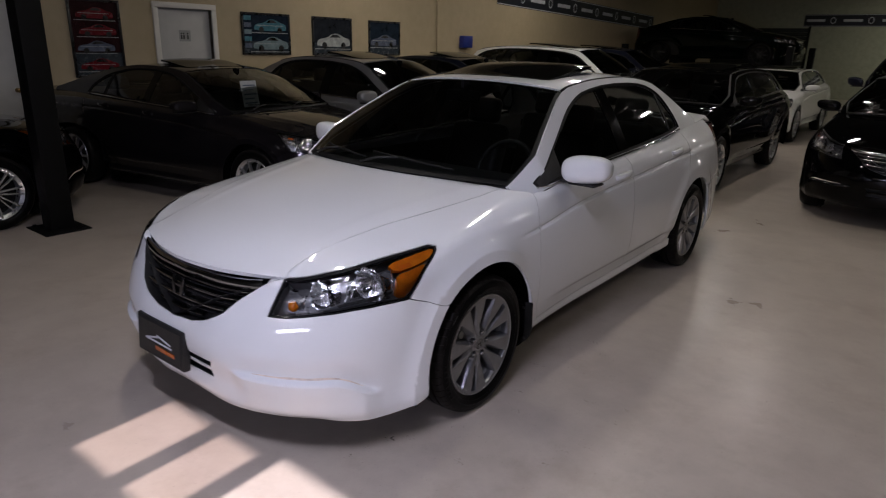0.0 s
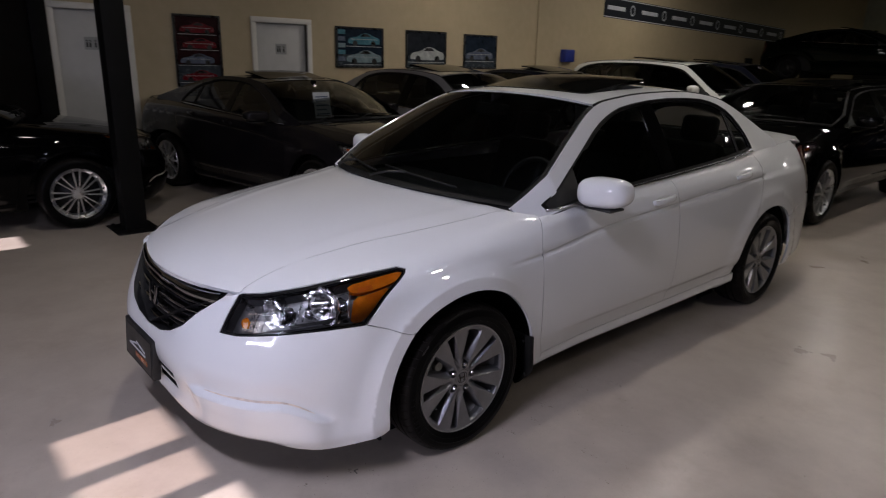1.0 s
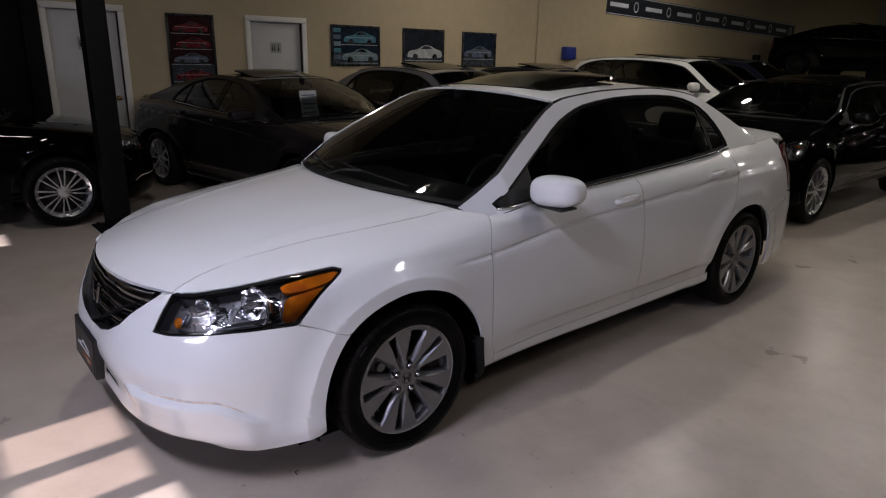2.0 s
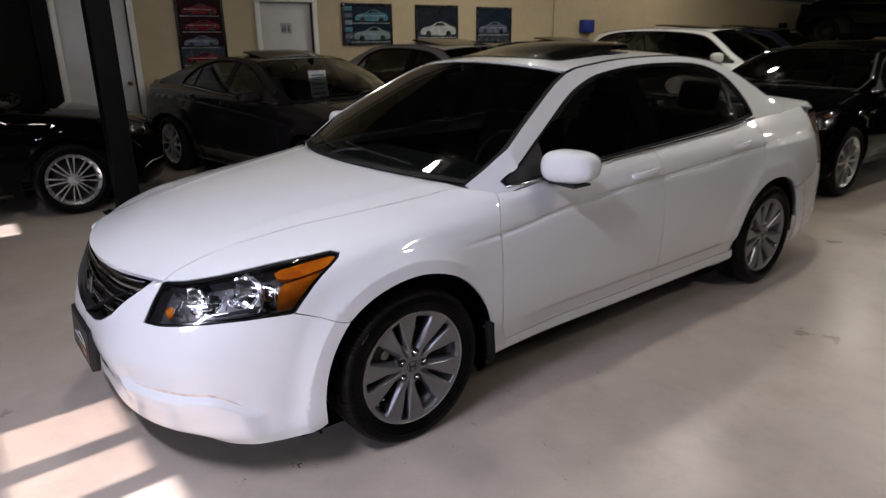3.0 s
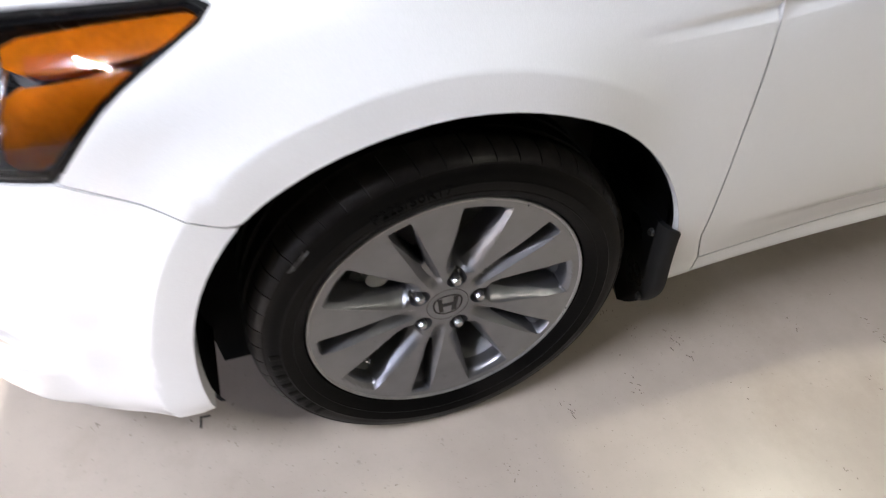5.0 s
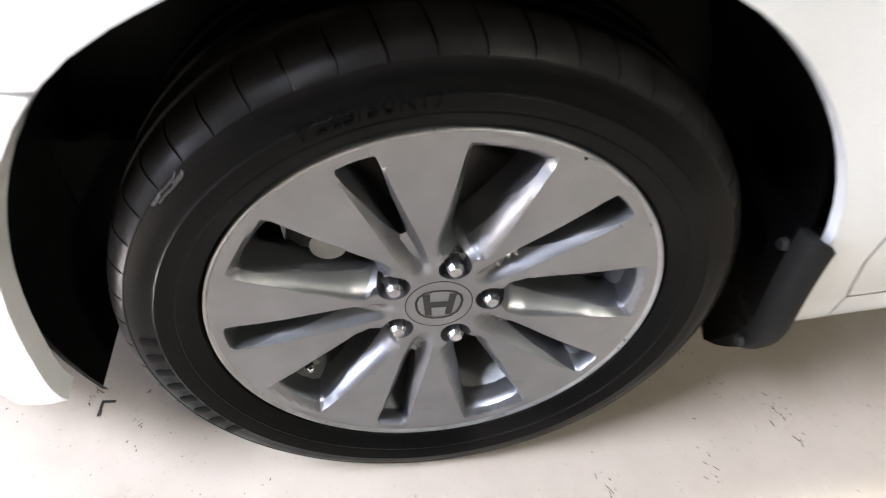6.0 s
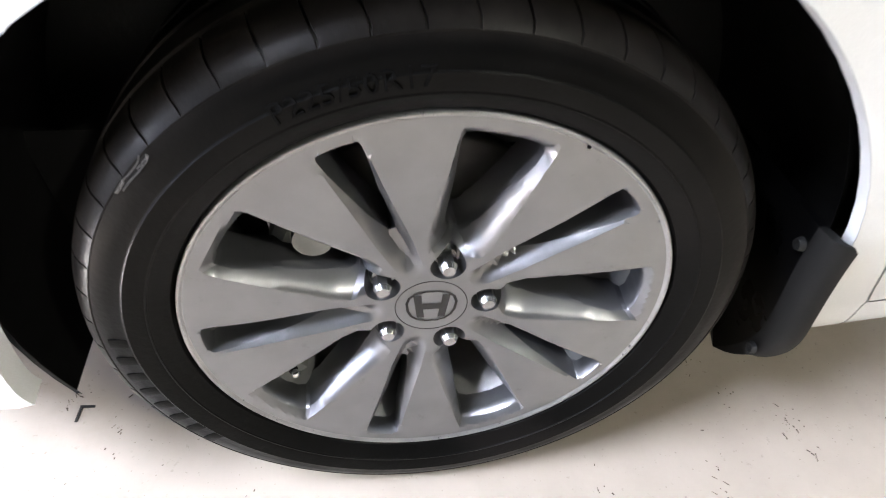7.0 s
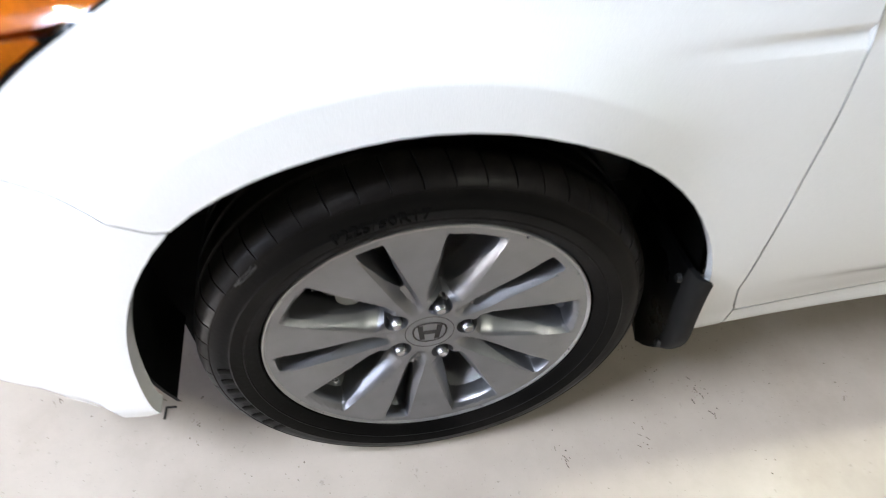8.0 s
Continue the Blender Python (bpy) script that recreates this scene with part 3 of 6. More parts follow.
def shell(paintwork, parent, step=0.03, hero=True):
    """All pressed panels, glass and seals of the saloon."""
    made = []
    G = .0024               # half a shut line in u, along the doors
    H = .0014
    sc = (US, VS)
    fa, ra = 1.0, .985
    # front bumper, both halves in one piece
    low = [(u, 0) for u in np.linspace(0, 4.62, 20)]
    front_arch = arch(0, fa, 191, 133, 14)
    hl = stretched(HEADLAMP, .003)
    outline = low + front_arch + [(5.10, .588 - H), (4.95, .610 - H), (4.75, .640 - H), (4.30, .692 - H)] + hl[6:1:-1] + [hl[1], hl[0], (1.93, 1.0), (1.76, .995),
              (1.52, .90), (1.26, .79), (1.02, .69), (.75, .625), (.42, .578), (0, .560)]
    vents = [[(.10, .175), (.74, .185), (.72, .235), (.10, .228)], [(.10, .252), (.73, .258), (.80, .312), (.10, .305)]]
    half = sheet(band, outline, vents, step * .6, sc, .026, 1, [level_line(o, ledge_height, 1.15, 3.72, 60) for o in (-.03, -.022, -.016, -.011, -.006, -.001, .004, .010, .018)]
                 + [arch(0, k, 188, 135, 22) for k in (1.115, 1.1255, 1.136, 1.16)])
    made.append(set_panel("front_bumper", joined(half, mirrored(half)), paintwork, parent))
    half = sheet(band_off(.026), [(0, .15), (.88, .15), (.92, .335), (0, .335)], [], .04, sc, 0)
    for loop in vents:
        rim = [(u / US, v / VS) for u, v in resample([(a * US, b * VS) for a, b in stretched(loop, -.0015)], .03)]
        n = len(rim)
        for sgn in (1, -1):
            P = [band_off(d)(*p) * np.array([sgn, 1, 1]) for d in (.003, .030) for p in rim]
            made.append(link_mesh("vent_duct", P, [(i, (i + 1) % n, n + (i + 1) % n, n + i) for i in range(n)], M["plastic"], parent))
    made.append(set_panel("vent_back", joined(half, mirrored(half)), M["plastic"], parent))
    if hero:
        for sgn in (1, -1):
            # thin tan strip laid just off the bumper ledge
            edge = level_line(.0015, ledge_height, 1.55, 3.35, 26)
            F, vs = band_off(-.0008), []
            for i, (u, v) in enumerate(edge):
                w = .011 * math.sin(math.pi * i / 25) ** .7 * (.85 + .15 * math.sin(i * .9))
                vs += [F(u, v - .0012) * np.array([sgn, 1, 1]), F(u, v + max(w, .0006)) * np.array([sgn, 1, 1])]
            fs = [(2 * i, 2 * i + 2, 2 * i + 3, 2 * i + 1) for i in range(25)]
            made.append(link_mesh("scrape", vs, fs if sgn > 0 else [q[::-1] for q in fs], M["scrape"], parent, "tan streak along the bumper ledge"))
    # fenders
    hl = stretched(HEADLAMP, .003)
    outline = ([(4.33, .692 + H), (4.75, .640 + H), (4.95, .610 + H), (5.10, .588 + H)] + arch(0, fa, 132, -14, 30) + [(6.80, 0), (6.85 - G, 0), (6.85 - G, .2), (6.80 - G, .32), (6.785 - G, .46), (6.775 - G, .6), (6.772 - G, .8), (6.83 - G, .985), (6.815, 1.0)]
               + [(u, 1.0) for u in np.linspace(6.6, 2.05, 22)] + [hl[0]] + hl[:11:-1] + [hl[11], hl[10], hl[9], hl[8]])
    press = lambda u0, u1, n: [level_line(o, lambda u: crease_height(spline(PK, PLAN, u)[1]), u0, u1, n) for o in (-.015, -.013, -.006, -.0005, .0008, .006, .0115, .013)]
    both_f = sheet(band, outline, [], step * .8, sc, .016, 1, press(6.4, 6.80, 14) + [arch(0, k, 126, 36, 34) for k in (1.115, 1.1255, 1.136, 1.16)])
    made += both("fender", both_f, paintwork, parent)
    # doors and sills
    d1 = [(6.85 + G, .200), (8.23 - G, .200), (8.23 - G, .6), (8.23 - G, 1.0), (7.5, 1.0), (6.875, 1.0), (6.83 + G, .985), (6.772 + G, .8), (6.775 + G, .6), (6.785 + G, .46), (6.80 + G, .32)]
    made += both("front_door_skin", sheet(band, d1, [], step, sc, .016, 1, press(6.83, 8.22, 40)), paintwork, parent)
    back = arch(2.8, ra + .03, 182, 128, 12)
    d2 = [(8.23 + G, .200), (back[0][0] - .03, .200)] + back + [(9.70, .80), (9.78, 1.0), (9.0, 1.0), (8.23 + G, 1.0), (8.23 + G, .5)]
    made += both("rear_door_skin", sheet(band, d2, [], step, sc, .016, 1, press(8.24, 9.68, 40)), paintwork, parent)
    s = [(6.85 + G, 0), (8.2, 0), (9.33, 0), (9.345, .10), (9.345, .193), (8.2, .193), (6.85 + G, .193)]
    made += both("sill", sheet(band, s, [], step, sc, .016), paintwork, parent)
    # rear quarter, bumper and boot face
    q = [p for p in arch(2.8, ra, 184, 46, 26)] + [(11.55, .605), (11.75, .665), (11.62, .90), (11.9, 1.0)] + [(u, 1.0) for u in np.linspace(11.6, 9.85, 10)] + [(9.78 + 2 * G, 1.0), (9.70 + 2 * G, .80)] + [(u + 2 * G, v) for u, v in arch(2.8, ra + .025, 128, 184, 12)]
    made += both("rear_quarter", sheet(band, q, [], step, sc, .016), paintwork, parent)
    b = arch(2.8, ra, 44, -16, 14) + [(10.85, 0)] + [(u, 0) for u in np.linspace(11.2, 15, 14)] + [(15, .60), (13.5, .60), (11.75, .655), (11.57, .595)]
    half = sheet(band, b, [], step * 1.2, sc, .016)
    made.append(set_panel("rear_bumper", joined(half, mirrored(half)), paintwork, parent))
    t = [(11.77, .668), (13.45, .612), (13.3, .93), (12.1, .965), (11.66, .90)]
    made += both("tail_lamp", sheet(band, rounded(t, 2), [], step, sc, .016), M["red"], parent)
    t = [(13.5, .61), (15, .61), (15, 1.0), (13.3, 1.0), (12.0, 1.0), (13.33, .94)]
    half = sheet(band, t, [], step * 1.2, sc, .016)
    made.append(set_panel("boot_face", joined(half, mirrored(half)), paintwork, parent))
    # hood
    F = crown(hood_edge, hood_centre, 2.4, 2.0)
    hood = lambda a, b: F(a, b) + np.array([0, 0, .003 * math.exp(-((abs(a) - .84) / .06) ** 2) * step01(.15, .45, b)])
    o = [(-.992, .002), (-.5, .0), (0, 0), (.5, 0), (.992, .002), (.993, .5), (.993, .998), (.5, 1), (0, 1), (-.5, 1), (-.993, .998), (-.993, .5)]
    made.append(set_panel("hood", sheet(hood, o, [], step, (.68, 1.15), .018), paintwork, parent))
    # cowl under the wipers
    F = crown(lambda b: hood_edge(1) * (1 - b) + screen_edge(.03) * b + np.array([0, .01, -.028]), lambda b: hood_centre(1) * (1 - b) + screen_centre(.05) * b + np.array([0, 0, -.03]), 2.2, 2.0)
    made.append(set_panel("cowl", sheet(F, [(-.99, .04), (.99, .04), (.99, 1), (-.99, 1)], [], step * 2, (.7, .12), .01), M["plastic"], parent))
    # screens
    W = crown(screen_edge, screen_centre, 2.2, 2.2)
    o = [(-.965, .045), (0, .045), (.965, .045), (.955, .5), (.950, .985), (0, .988), (-.950, .985), (-.955, .5)]
    wd = sheet(W, o, [], step * 1.3, (.68, 1.0), .004)
    made.append(set_panel("windshield", wd, M["tint"], parent, "dark windshield"))
    W2 = lambda a, b: W(a, b) + np.array([0, .004, -.006])
    seal = [(-1.0, .01), (0, .01), (1.0, .01), (.998, .5), (.992, .998), (0, .998), (-.992, .998), (-.998, .5)]
    made.append(set_panel("windshield_seal", sheet(W2, seal, [o], step * 1.6, (.68, 1.0), .008), M["rubber"], parent))
    B = crown(back_edge, back_centre, 2.2, 2.2)
    o = [(-.93, .03), (0, .03), (.93, .03), (.92, .95), (0, .95), (-.92, .95)]
    made.append(set_panel("rear_window", sheet(B, o, [], step * 1.6, (.65, .65), .004), M["dark_tint"], parent))
    ring = [(-.995, .0), (0, .0), (.995, .0), (.995, 1), (0, 1), (-.995, 1)]
    made.append(set_panel("rear_window_seal", sheet(lambda a, b: B(a, b) + np.array([0, -.003, -.005]), ring, [o], step * 1.8, (.65, .65), .008), M["rubber"], parent))
    # roof with its sunroof opening
    R0 = crown(roof_edge, roof_centre, 2.6, 2.0)
    R = lambda a, b: R0(a, b)
    o = [(-.965, .004), (0, .002), (.965, .004), (.965, .5), (.965, .996), (0, .998), (-.965, .996), (-.965, .5)]
    hole = rounded([(-.64, .10), (.64, .10), (.745, .135), (.765, .52), (.66, .56), (-.66, .56), (-.765, .52), (-.745, .135)], 1)
    made.append(set_panel("roof", sheet(R, o, [hole], step * 1.2, (.6, 1.4), .016), paintwork, parent))
    lid = rounded([(-.635, .105), (.635, .105), (.738, .138), (.758, .505), (.655, .545), (-.655, .545), (-.758, .505), (-.738, .138)], 1)
    made.append(set_panel("sunroof", sheet(lambda a, b: R(a, b) + np.array([0, 0, .005 + .045 * step01(.10, .5, b)]), lid, [], step * 1.5, (.6, 1.4), .02), M["pillar_black"], parent, "dark glass sunroof tilted open"))
    for sgn in (1, -1):
        pts = [R(sgn * .985, b) + np.array([0, 0, -.001]) for b in np.linspace(0, 1, 24)]
        v, f = tube(pts, .0075, 6)
        made.append(link_mesh("roof_moulding", v, f, M["rubber"], parent))
    # boot lid
    F = crown(deck_edge, deck_centre, 2.6, 2.0)
    o = [(-.99, .01), (0, .03), (.99, .01), (.99, .99), (0, .99), (-.99, .99)]
    made.append(set_panel("boot_lid", sheet(F, o, [], step * 1.2, (.65, .7), .016), paintwork, parent))
    # cabin sides: pillars with window openings
    top = [(y, rail(y)) for y in np.linspace(.395, 3.15, 34)]
    bot = [(y, belt(y) - .006) for y in np.linspace(3.15, .62, 22)] + [(.53, .924), (.46, .934), (.41, .952)]
    dlo = ([(.478, .940), (.72, 1.085), (.90, 1.185), (1.09, 1.29), (1.25, 1.348), (1.40, 1.382), (1.76, 1.412), (2.20, 1.408), (2.40, 1.375), (2.55, 1.315), (2.66, 1.20), (2.71, 1.085)]
           + [(y, belt(y) + .012) for y in (2.66, 2.4, 2.13, 1.7, 1.16, .8)])
    dlo = rounded(dlo, 1)
    made += both("body_side_frame", sheet(flank, top + bot, [dlo], step, (1, 1), .02), paintwork, parent)
    inner = lambda k: (lambda y, z: flank(y, z) - np.array([k, 0, 0]))
    # black surround, panes and pillars set in the opening
    grown = [(y, z) for y, z in dlo]
    cy, cz = 1.65, 1.19
    panes = [(y + (.016 if y < cy else -.016) * min(1, abs(y - cy) / .5), z + (.014 if z < cz else -.014)) for y, z in dlo]
    made += both("window_seal", sheet(inner(.004), grown, [panes], step, (1, 1), .012), M["rubber"], parent)
    def cut(loop, y0, y1):
        """The part of an outline between two lengths."""
        out = []
        n = len(loop)
        for i in range(n):
            p, q = loop[i], loop[(i + 1) % n]
            if y0 <= p[0] <= y1:
                out.append(p)
            for yy in ((y0, y1) if q[0] > p[0] else (y1, y0)):
                if (p[0] - yy) * (q[0] - yy) < 0:
                    t = (yy - p[0]) / (q[0] - p[0])
                    out.append((yy, p[1] + t * (q[1] - p[1])))
        return out
    made += both("front_door_window", sheet(inner(.010), cut(panes, .80, 1.555), [], step * 1.5, (1, 1), .004), M["dark_tint"], parent, "dark tinted door window")
    made += both("mirror_sail", sheet(inner(.004), cut(panes, .5, .80), [], step * 1.5, (1, 1), .01), M["plastic"], parent)
    made += both("door_pillar", sheet(inner(.005), cut(panes, 1.555, 1.69), [], step * 1.5, (1, 1), .01), M["pillar_black"], parent)
    made += both("rear_door_window", sheet(inner(.010), cut(panes, 1.69, 2.47), [], step * 1.5, (1, 1), .004), M["dark_tint"], parent, "dark tinted door window")
    made += both("window_bar", sheet(inner(.005), cut(panes, 2.47, 2.50), [], step, (1, 1), .01), M["rubber"], parent)
    made += both("quarter_glass", sheet(inner(.010), cut(panes, 2.50, 2.8), [], step * 1.5, (1, 1), .004), M["dark_tint"], parent)
    for sgn in (1, -1):
        pts = [flank(y, belt(y) + .006) * np.array([sgn, 1, 1]) + np.array([sgn * .004, 0, 0]) for y in np.linspace(.55, 2.70, 30)]
        v, f = tube(pts, .007, 6)
        made.append(link_mesh("belt_moulding", v, f, M["chrome"] if hero else M["dark_chrome"], parent, "chrome belt moulding"))
        pts = [flank(y, z) * np.array([sgn, 1, 1]) + np.array([sgn * .002, 0, 0]) for y, z in dlo[1:24]]
        v, f = tube(pts, .006, 6)
        made.append(link_mesh("window_moulding", v, f, M["rubber"], parent))
    return made


# ---- wheels ----
def lip_material():
    n = Nodes("scraped_rim_edge")
    col = n.ramp(n.noise(20.0, 5), [(0.3, (0.30, 0.30, 0.31)), (0.7, (0.42, 0.42, 0.43))])
    nicks = n.ramp(n.noise(140.0, 4, 0.7), [(0.60, grey(1.0)), (0.66, grey(0.30))])
    worn = n.ramp(n.noise(9.0, 2), [(0.50, grey(0.0)), (0.56, grey(1.0))])
    n.set(Base_Color=n.mix(worn, col, n.mix(1.0, col, nicks, "MULTIPLY")), Metallic=0.8, Roughness=0.36)
    n.bump(n.noise(220.0, 4), 0.4, 0.002)
    return n.mat


M["lip"] = lip_material()
M["tyre_mark"] = surface("moulded_tyre_lettering", (0.0028, 0.0028, 0.0028), 0.8, spec=0.05)
M["bright_rim"] = surface("bright_alloy", (0.75, 0.75, 0.76), 0.3, metal=0.9, vary=0.08)


def polar(r, deg):
    return (r * math.cos(radians(deg)), r * math.sin(radians(deg)))


def window_angle(r):
    return float(np.interp(r, [.075, .080, .098, .15, .207], [0, 4.5, 8.0, 9.4, 10.2]))


def ridge_angle(r):
    """Half angle of the ridge where a spoke's flat turns down to the wide window."""
    return window_angle(r) + math.degrees(float(np.interp(r, [.08, .215], [.021, .0032])) / r)


def slot_half(r):
    return float(np.interp(r, [.05, .10, .21], [.004, .0045, .018]))


def slot_side(r):
    return float(np.interp(r, [.05, .10, .16, .215], [.008, .012, .006, .002]))


def alloy_face():
    """Face of the ten-spoke alloy: five wide windows and five narrow slots, in the wheel's plane."""
    wides, slots, ridges = [], [], []
    for k in range(5):
        c = 4 + 72 * k
        w = [(.080, 0), (.083, 5.0), (.098, 8.0), (.15, 9.4), (.207, 10.2), (.2155, 9.0), (.217, 0), (.2155, -9.0), (.207, -10.2), (.15, -9.4), (.098, -8.0), (.083, -5.0)]
        wides.append(rounded([polar(r, c + a) for r, a in w], 1))
        rs = [.082, .09, .10, .115, .13, .145, .16, .175, .19, .205, .215]
        ridges.append([polar(r, c + ridge_angle(r)) for r in rs])
        ridges.append([polar(r, c - ridge_angle(r)) for r in rs])
        c += 36
        w = [(.101, 0), (.104, 2.6), (.16, 4.3), (.216, 5.2), (.223, 4.5), (.224, 0), (.223, -4.5), (.216, -5.2), (.16, -4.3), (.104, -2.6)]
        slots.append(rounded([polar(r, c + a) for r, a in w], 1))
    return wides, slots, ridges


def ease(x):
    x = min(max(x, 0.0), 1.0)
    return x * x * (3 - 2 * x)


def hero_wheel(parent, at, label):
    """Alloy wheel with tyre, nuts, cap, valve and brake; axle along x, face towards +x."""
    wides, slots, ridges = alloy_face()
    lugs = [polar(.0575, 4 + 72 * k) for k in range(5)]
    circle = [polar(.2335, a) for a in range(0, 360, 3)]
    lines = list(ridges)
    for k in range(5):
        c = 40 + 72 * k
        rs = [.056, .064, .072, .08, .09]
        lines.append([polar(r, c) for r in rs])
        for sgn in (-1, 1):
            lines.append([polar(r, c + sgn * math.degrees((slot_half(r) + slot_side(r)) / r)) for r in np.linspace(.064, .204, 21)])
        for rr in (.0135, .0155, .0175):
            lines.append([(lugs[k][0] + rr * math.cos(a), lugs[k][1] + rr * math.sin(a)) for a in np.linspace(0, 2 * math.pi, 25)])
    pts, faces, loops = fill(circle, wides + slots, .0048, lines)

    def depth(p):
        r = math.hypot(*p)
        x = -.003 - .015 * (1 - ease((r - .035) / .19))
        # shoulders that roll into the wide windows, deepest near the hub
        ang = (math.degrees(math.atan2(p[1], p[0])) - 4 + 36) % 72 - 36
        if .05 < r < .223:
            t = min(max((r - .075) / .14, 0.0), 1.0)
            ra, wa = ridge_angle(max(r, .075)), window_angle(max(r, .075))
            k = min(max((ra - abs(ang)) / (ra - wa), 0.0), 1.3)
            x -= (.006 + .022 * (1 - t)) * k ** 1.5 * ease((.223 - r) / .010) * ease((r - .06) / .022)
            # valley that carries each slot on towards the hub
            off = (36 - abs(ang)) * math.pi / 180 * r
            half, side = slot_half(r), slot_side(r)
            k = min(max((half + side - off) / side, 0.0), 1.0)
            x -= float(np.interp(r, [.05, .07, .10, .14, .22], [0, .011, .020, .010, .0015])) * k ** 1.4
        # recess behind each nut
        for q in lugs:
            x -= .017 * (1 - ease((math.hypot(p[0] - q[0], p[1] - q[1]) - .0135) / .004))
        return x

    verts = [(depth(p), p[0], p[1]) for p in pts]
    out = []
    for f in faces:
        a, b, c = (Vector(verts[i]) for i in f)
        out.append(f if (b - a).cross(c - a).x > 0 else f[::-1])
    # walls of the windows
    for lp in loops[1:]:
        s, n = len(verts), len(lp)
        rows = [(.0, .0), (.003, .0015), (.012, .002), (.048, -.002)]
        cx = sum(verts[i][1] for i in lp) / n
        cz = sum(verts[i][2] for i in lp) / n
        for d, inn in rows[1:]:
            for i in lp:
                x, y, z = verts[i]
                ln = math.hypot(cx - y, cz - z)
                verts.append((x - d, y + (cx - y) / ln * inn, z + (cz - z) / ln * inn))
        for i in range(n):
            j = (i + 1) % n
            out.append((lp[i], lp[j], s + j, s + i))
        for k in range(len(rows) - 2):
            for i in range(n):
                j = (i + 1) % n
                out.append((s + k * n + i, s + k * n + j, s + (k + 1) * n + j, s + (k + 1) * n + i))
    # outer lip, a mesh of its own
    n = len(loops[0])
    lip_v, lip_f = [verts[i] for i in loops[0]], []
    last = list(range(n))
    for x, r in [(-.0025, .2345), (-.0005, .2355), (.0002, .2370), (-.0002, .2385), (-.003, .2393), (-.012, .2385)]:
        s = len(lip_v)
        lip_v += [(x, pts[i][0] * r / .2335, pts[i][1] * r / .2335) for i in loops[0]]
        now = list(range(s, s + n))
        lip_f += [(last[i], last[(i + 1) % n], now[(i + 1) % n], now[i]) for i in range(n)]
        last = now
    me_parent = link_mesh("wheel", verts, out, M["alloy"], parent, label)
    bm = bmesh.new()
    bm.from_mesh(me_parent.data)
    bmesh.ops.recalc_face_normals(bm, faces=[f for f in bm.faces if f.index >= len(faces)])
    bm.to_mesh(me_parent.data)
    bm.free()
    me_parent.data.set_sharp_from_angle(angle=radians(24))
    wheel = me_parent
    wheel.matrix_world = at
    link_mesh("rim_lip", lip_v, lip_f, M["lip"], wheel, "scraped silver rim edge")
    # barrel
    v, f = lathe([(-.012, .228), (-.030, .222), (-.060, .207), (-.12, .203), (-.19, .212), (-.205, .232)], 72)
    link_mesh("barrel", v, f, M["barrel"], wheel)
    # tyre with side ribs, grooves and shoulder cuts
    prof = [(-.016, .233), (-.006, .2395), (.000, .2430), (.0015, .2460), (.0075, .2540), (.0102, .2600), (.0113, .2606), (.0113, .2616), (.0110, .2622), (.0125, .2660), (.0150, .2790), (.0140, .2800), (.0135, .2815), (.0128, .2890), (.0106, .2980),
            (.0074, .3050), (.0078, .3062), (.0028, .3130), (-.0050, .3188), (-.0150, .3232), (-.0280, .3256), (-.0430, .3264), (-.0450, .3180), (-.0520, .3180), (-.0540, .3265), (-.0880, .3270), (-.0900, .3185),
            (-.0970, .3185), (-.0990, .3270), (-.135, .3265), (-.137, .318), (-.144, .318), (-.146, .326), (-.185, .322), (-.205, .310), (-.215, .280), (-.205, .240), (-.195, .233)]
    cuts, n, verts, faces = 54, len(prof), [], []
    cols = []
    for k in range(cuts):
        a = 360 / cuts * k
        cols += [(a, 0), (a + .05, 1), (a + .40, 1), (a + .45, 0), (a + 2.2, 0), (a + 4.4, 0)]
    for a, c in cols:
        for i, (x, r) in enumerate(prof):
            rr = r - (.0028 if c and 17 <= i <= 21 else 0)
            aa = a + (1.6 * (i - 17) / 4 if 17 <= i <= 21 else (1.6 if i > 21 else 0))
            py, pz = polar(rr, aa)
            verts.append((x, py, max(pz, -.3200)))
    m = len(cols)
    for i in range(m):
        j = (i + 1) % m
        for k in range(n - 1):
            faces.append((i * n + k, i * n + k + 1, j * n + k + 1, j * n + k))
    ty = link_mesh("tyre", verts, faces, M["tyre"], wheel, "worn black road tyre")
    ty.data.set_sharp_from_angle(angle=radians(30))
    # nuts, cap and valve
    for q in lugs:
        bm = bmesh.new()
        cone = bmesh.ops.create_cone(bm, cap_ends=True, segments=6, radius1=.0094, radius2=.0094, depth=.020)
        bmesh.ops.translate(bm, verts=cone["verts"], vec=(0, 0, -.026))
        top = bmesh.ops.create_cone(bm, cap_ends=True, segments=24, radius1=.0090, radius2=.0062, depth=.005)
        bmesh.ops.translate(bm, verts=top["verts"], vec=(0, 0, -.0135))
        seat = bmesh.ops.create_cone(bm, cap_ends=True, segments=24, radius1=.0125, radius2=.0100, depth=.005)
        bmesh.ops.translate(bm, verts=seat["verts"], vec=(0, 0, -.035))
        bmesh.ops.transform(bm, matrix=Matrix.Translation((.0, q[0], q[1])) @ Matrix.Rotation(radians(90), 4, "Y"), verts=bm.verts)
        part("lug_nut", bm, M["nut"], wheel, "satin steel lug nut", smooth=30)
    v, f = lathe([(-.014, .0400), (-.0035, .0398), (-.0018, .0385), (-.0012, .0350), (-.0008, .0)], 64)
    v = [(x - .0180, y, z) for x, y, z in v]
    link_mesh("centre_cap", v, [q[::-1] for q in f], M["cap_face"], wheel)
    v, f = lathe([(-.0012, .0372), (.0000, .0370), (.0000, .0361), (-.0010, .0359)], 64)
    verts, faces = [(x - .0178, y, z) for x, y, z in v], list(f)
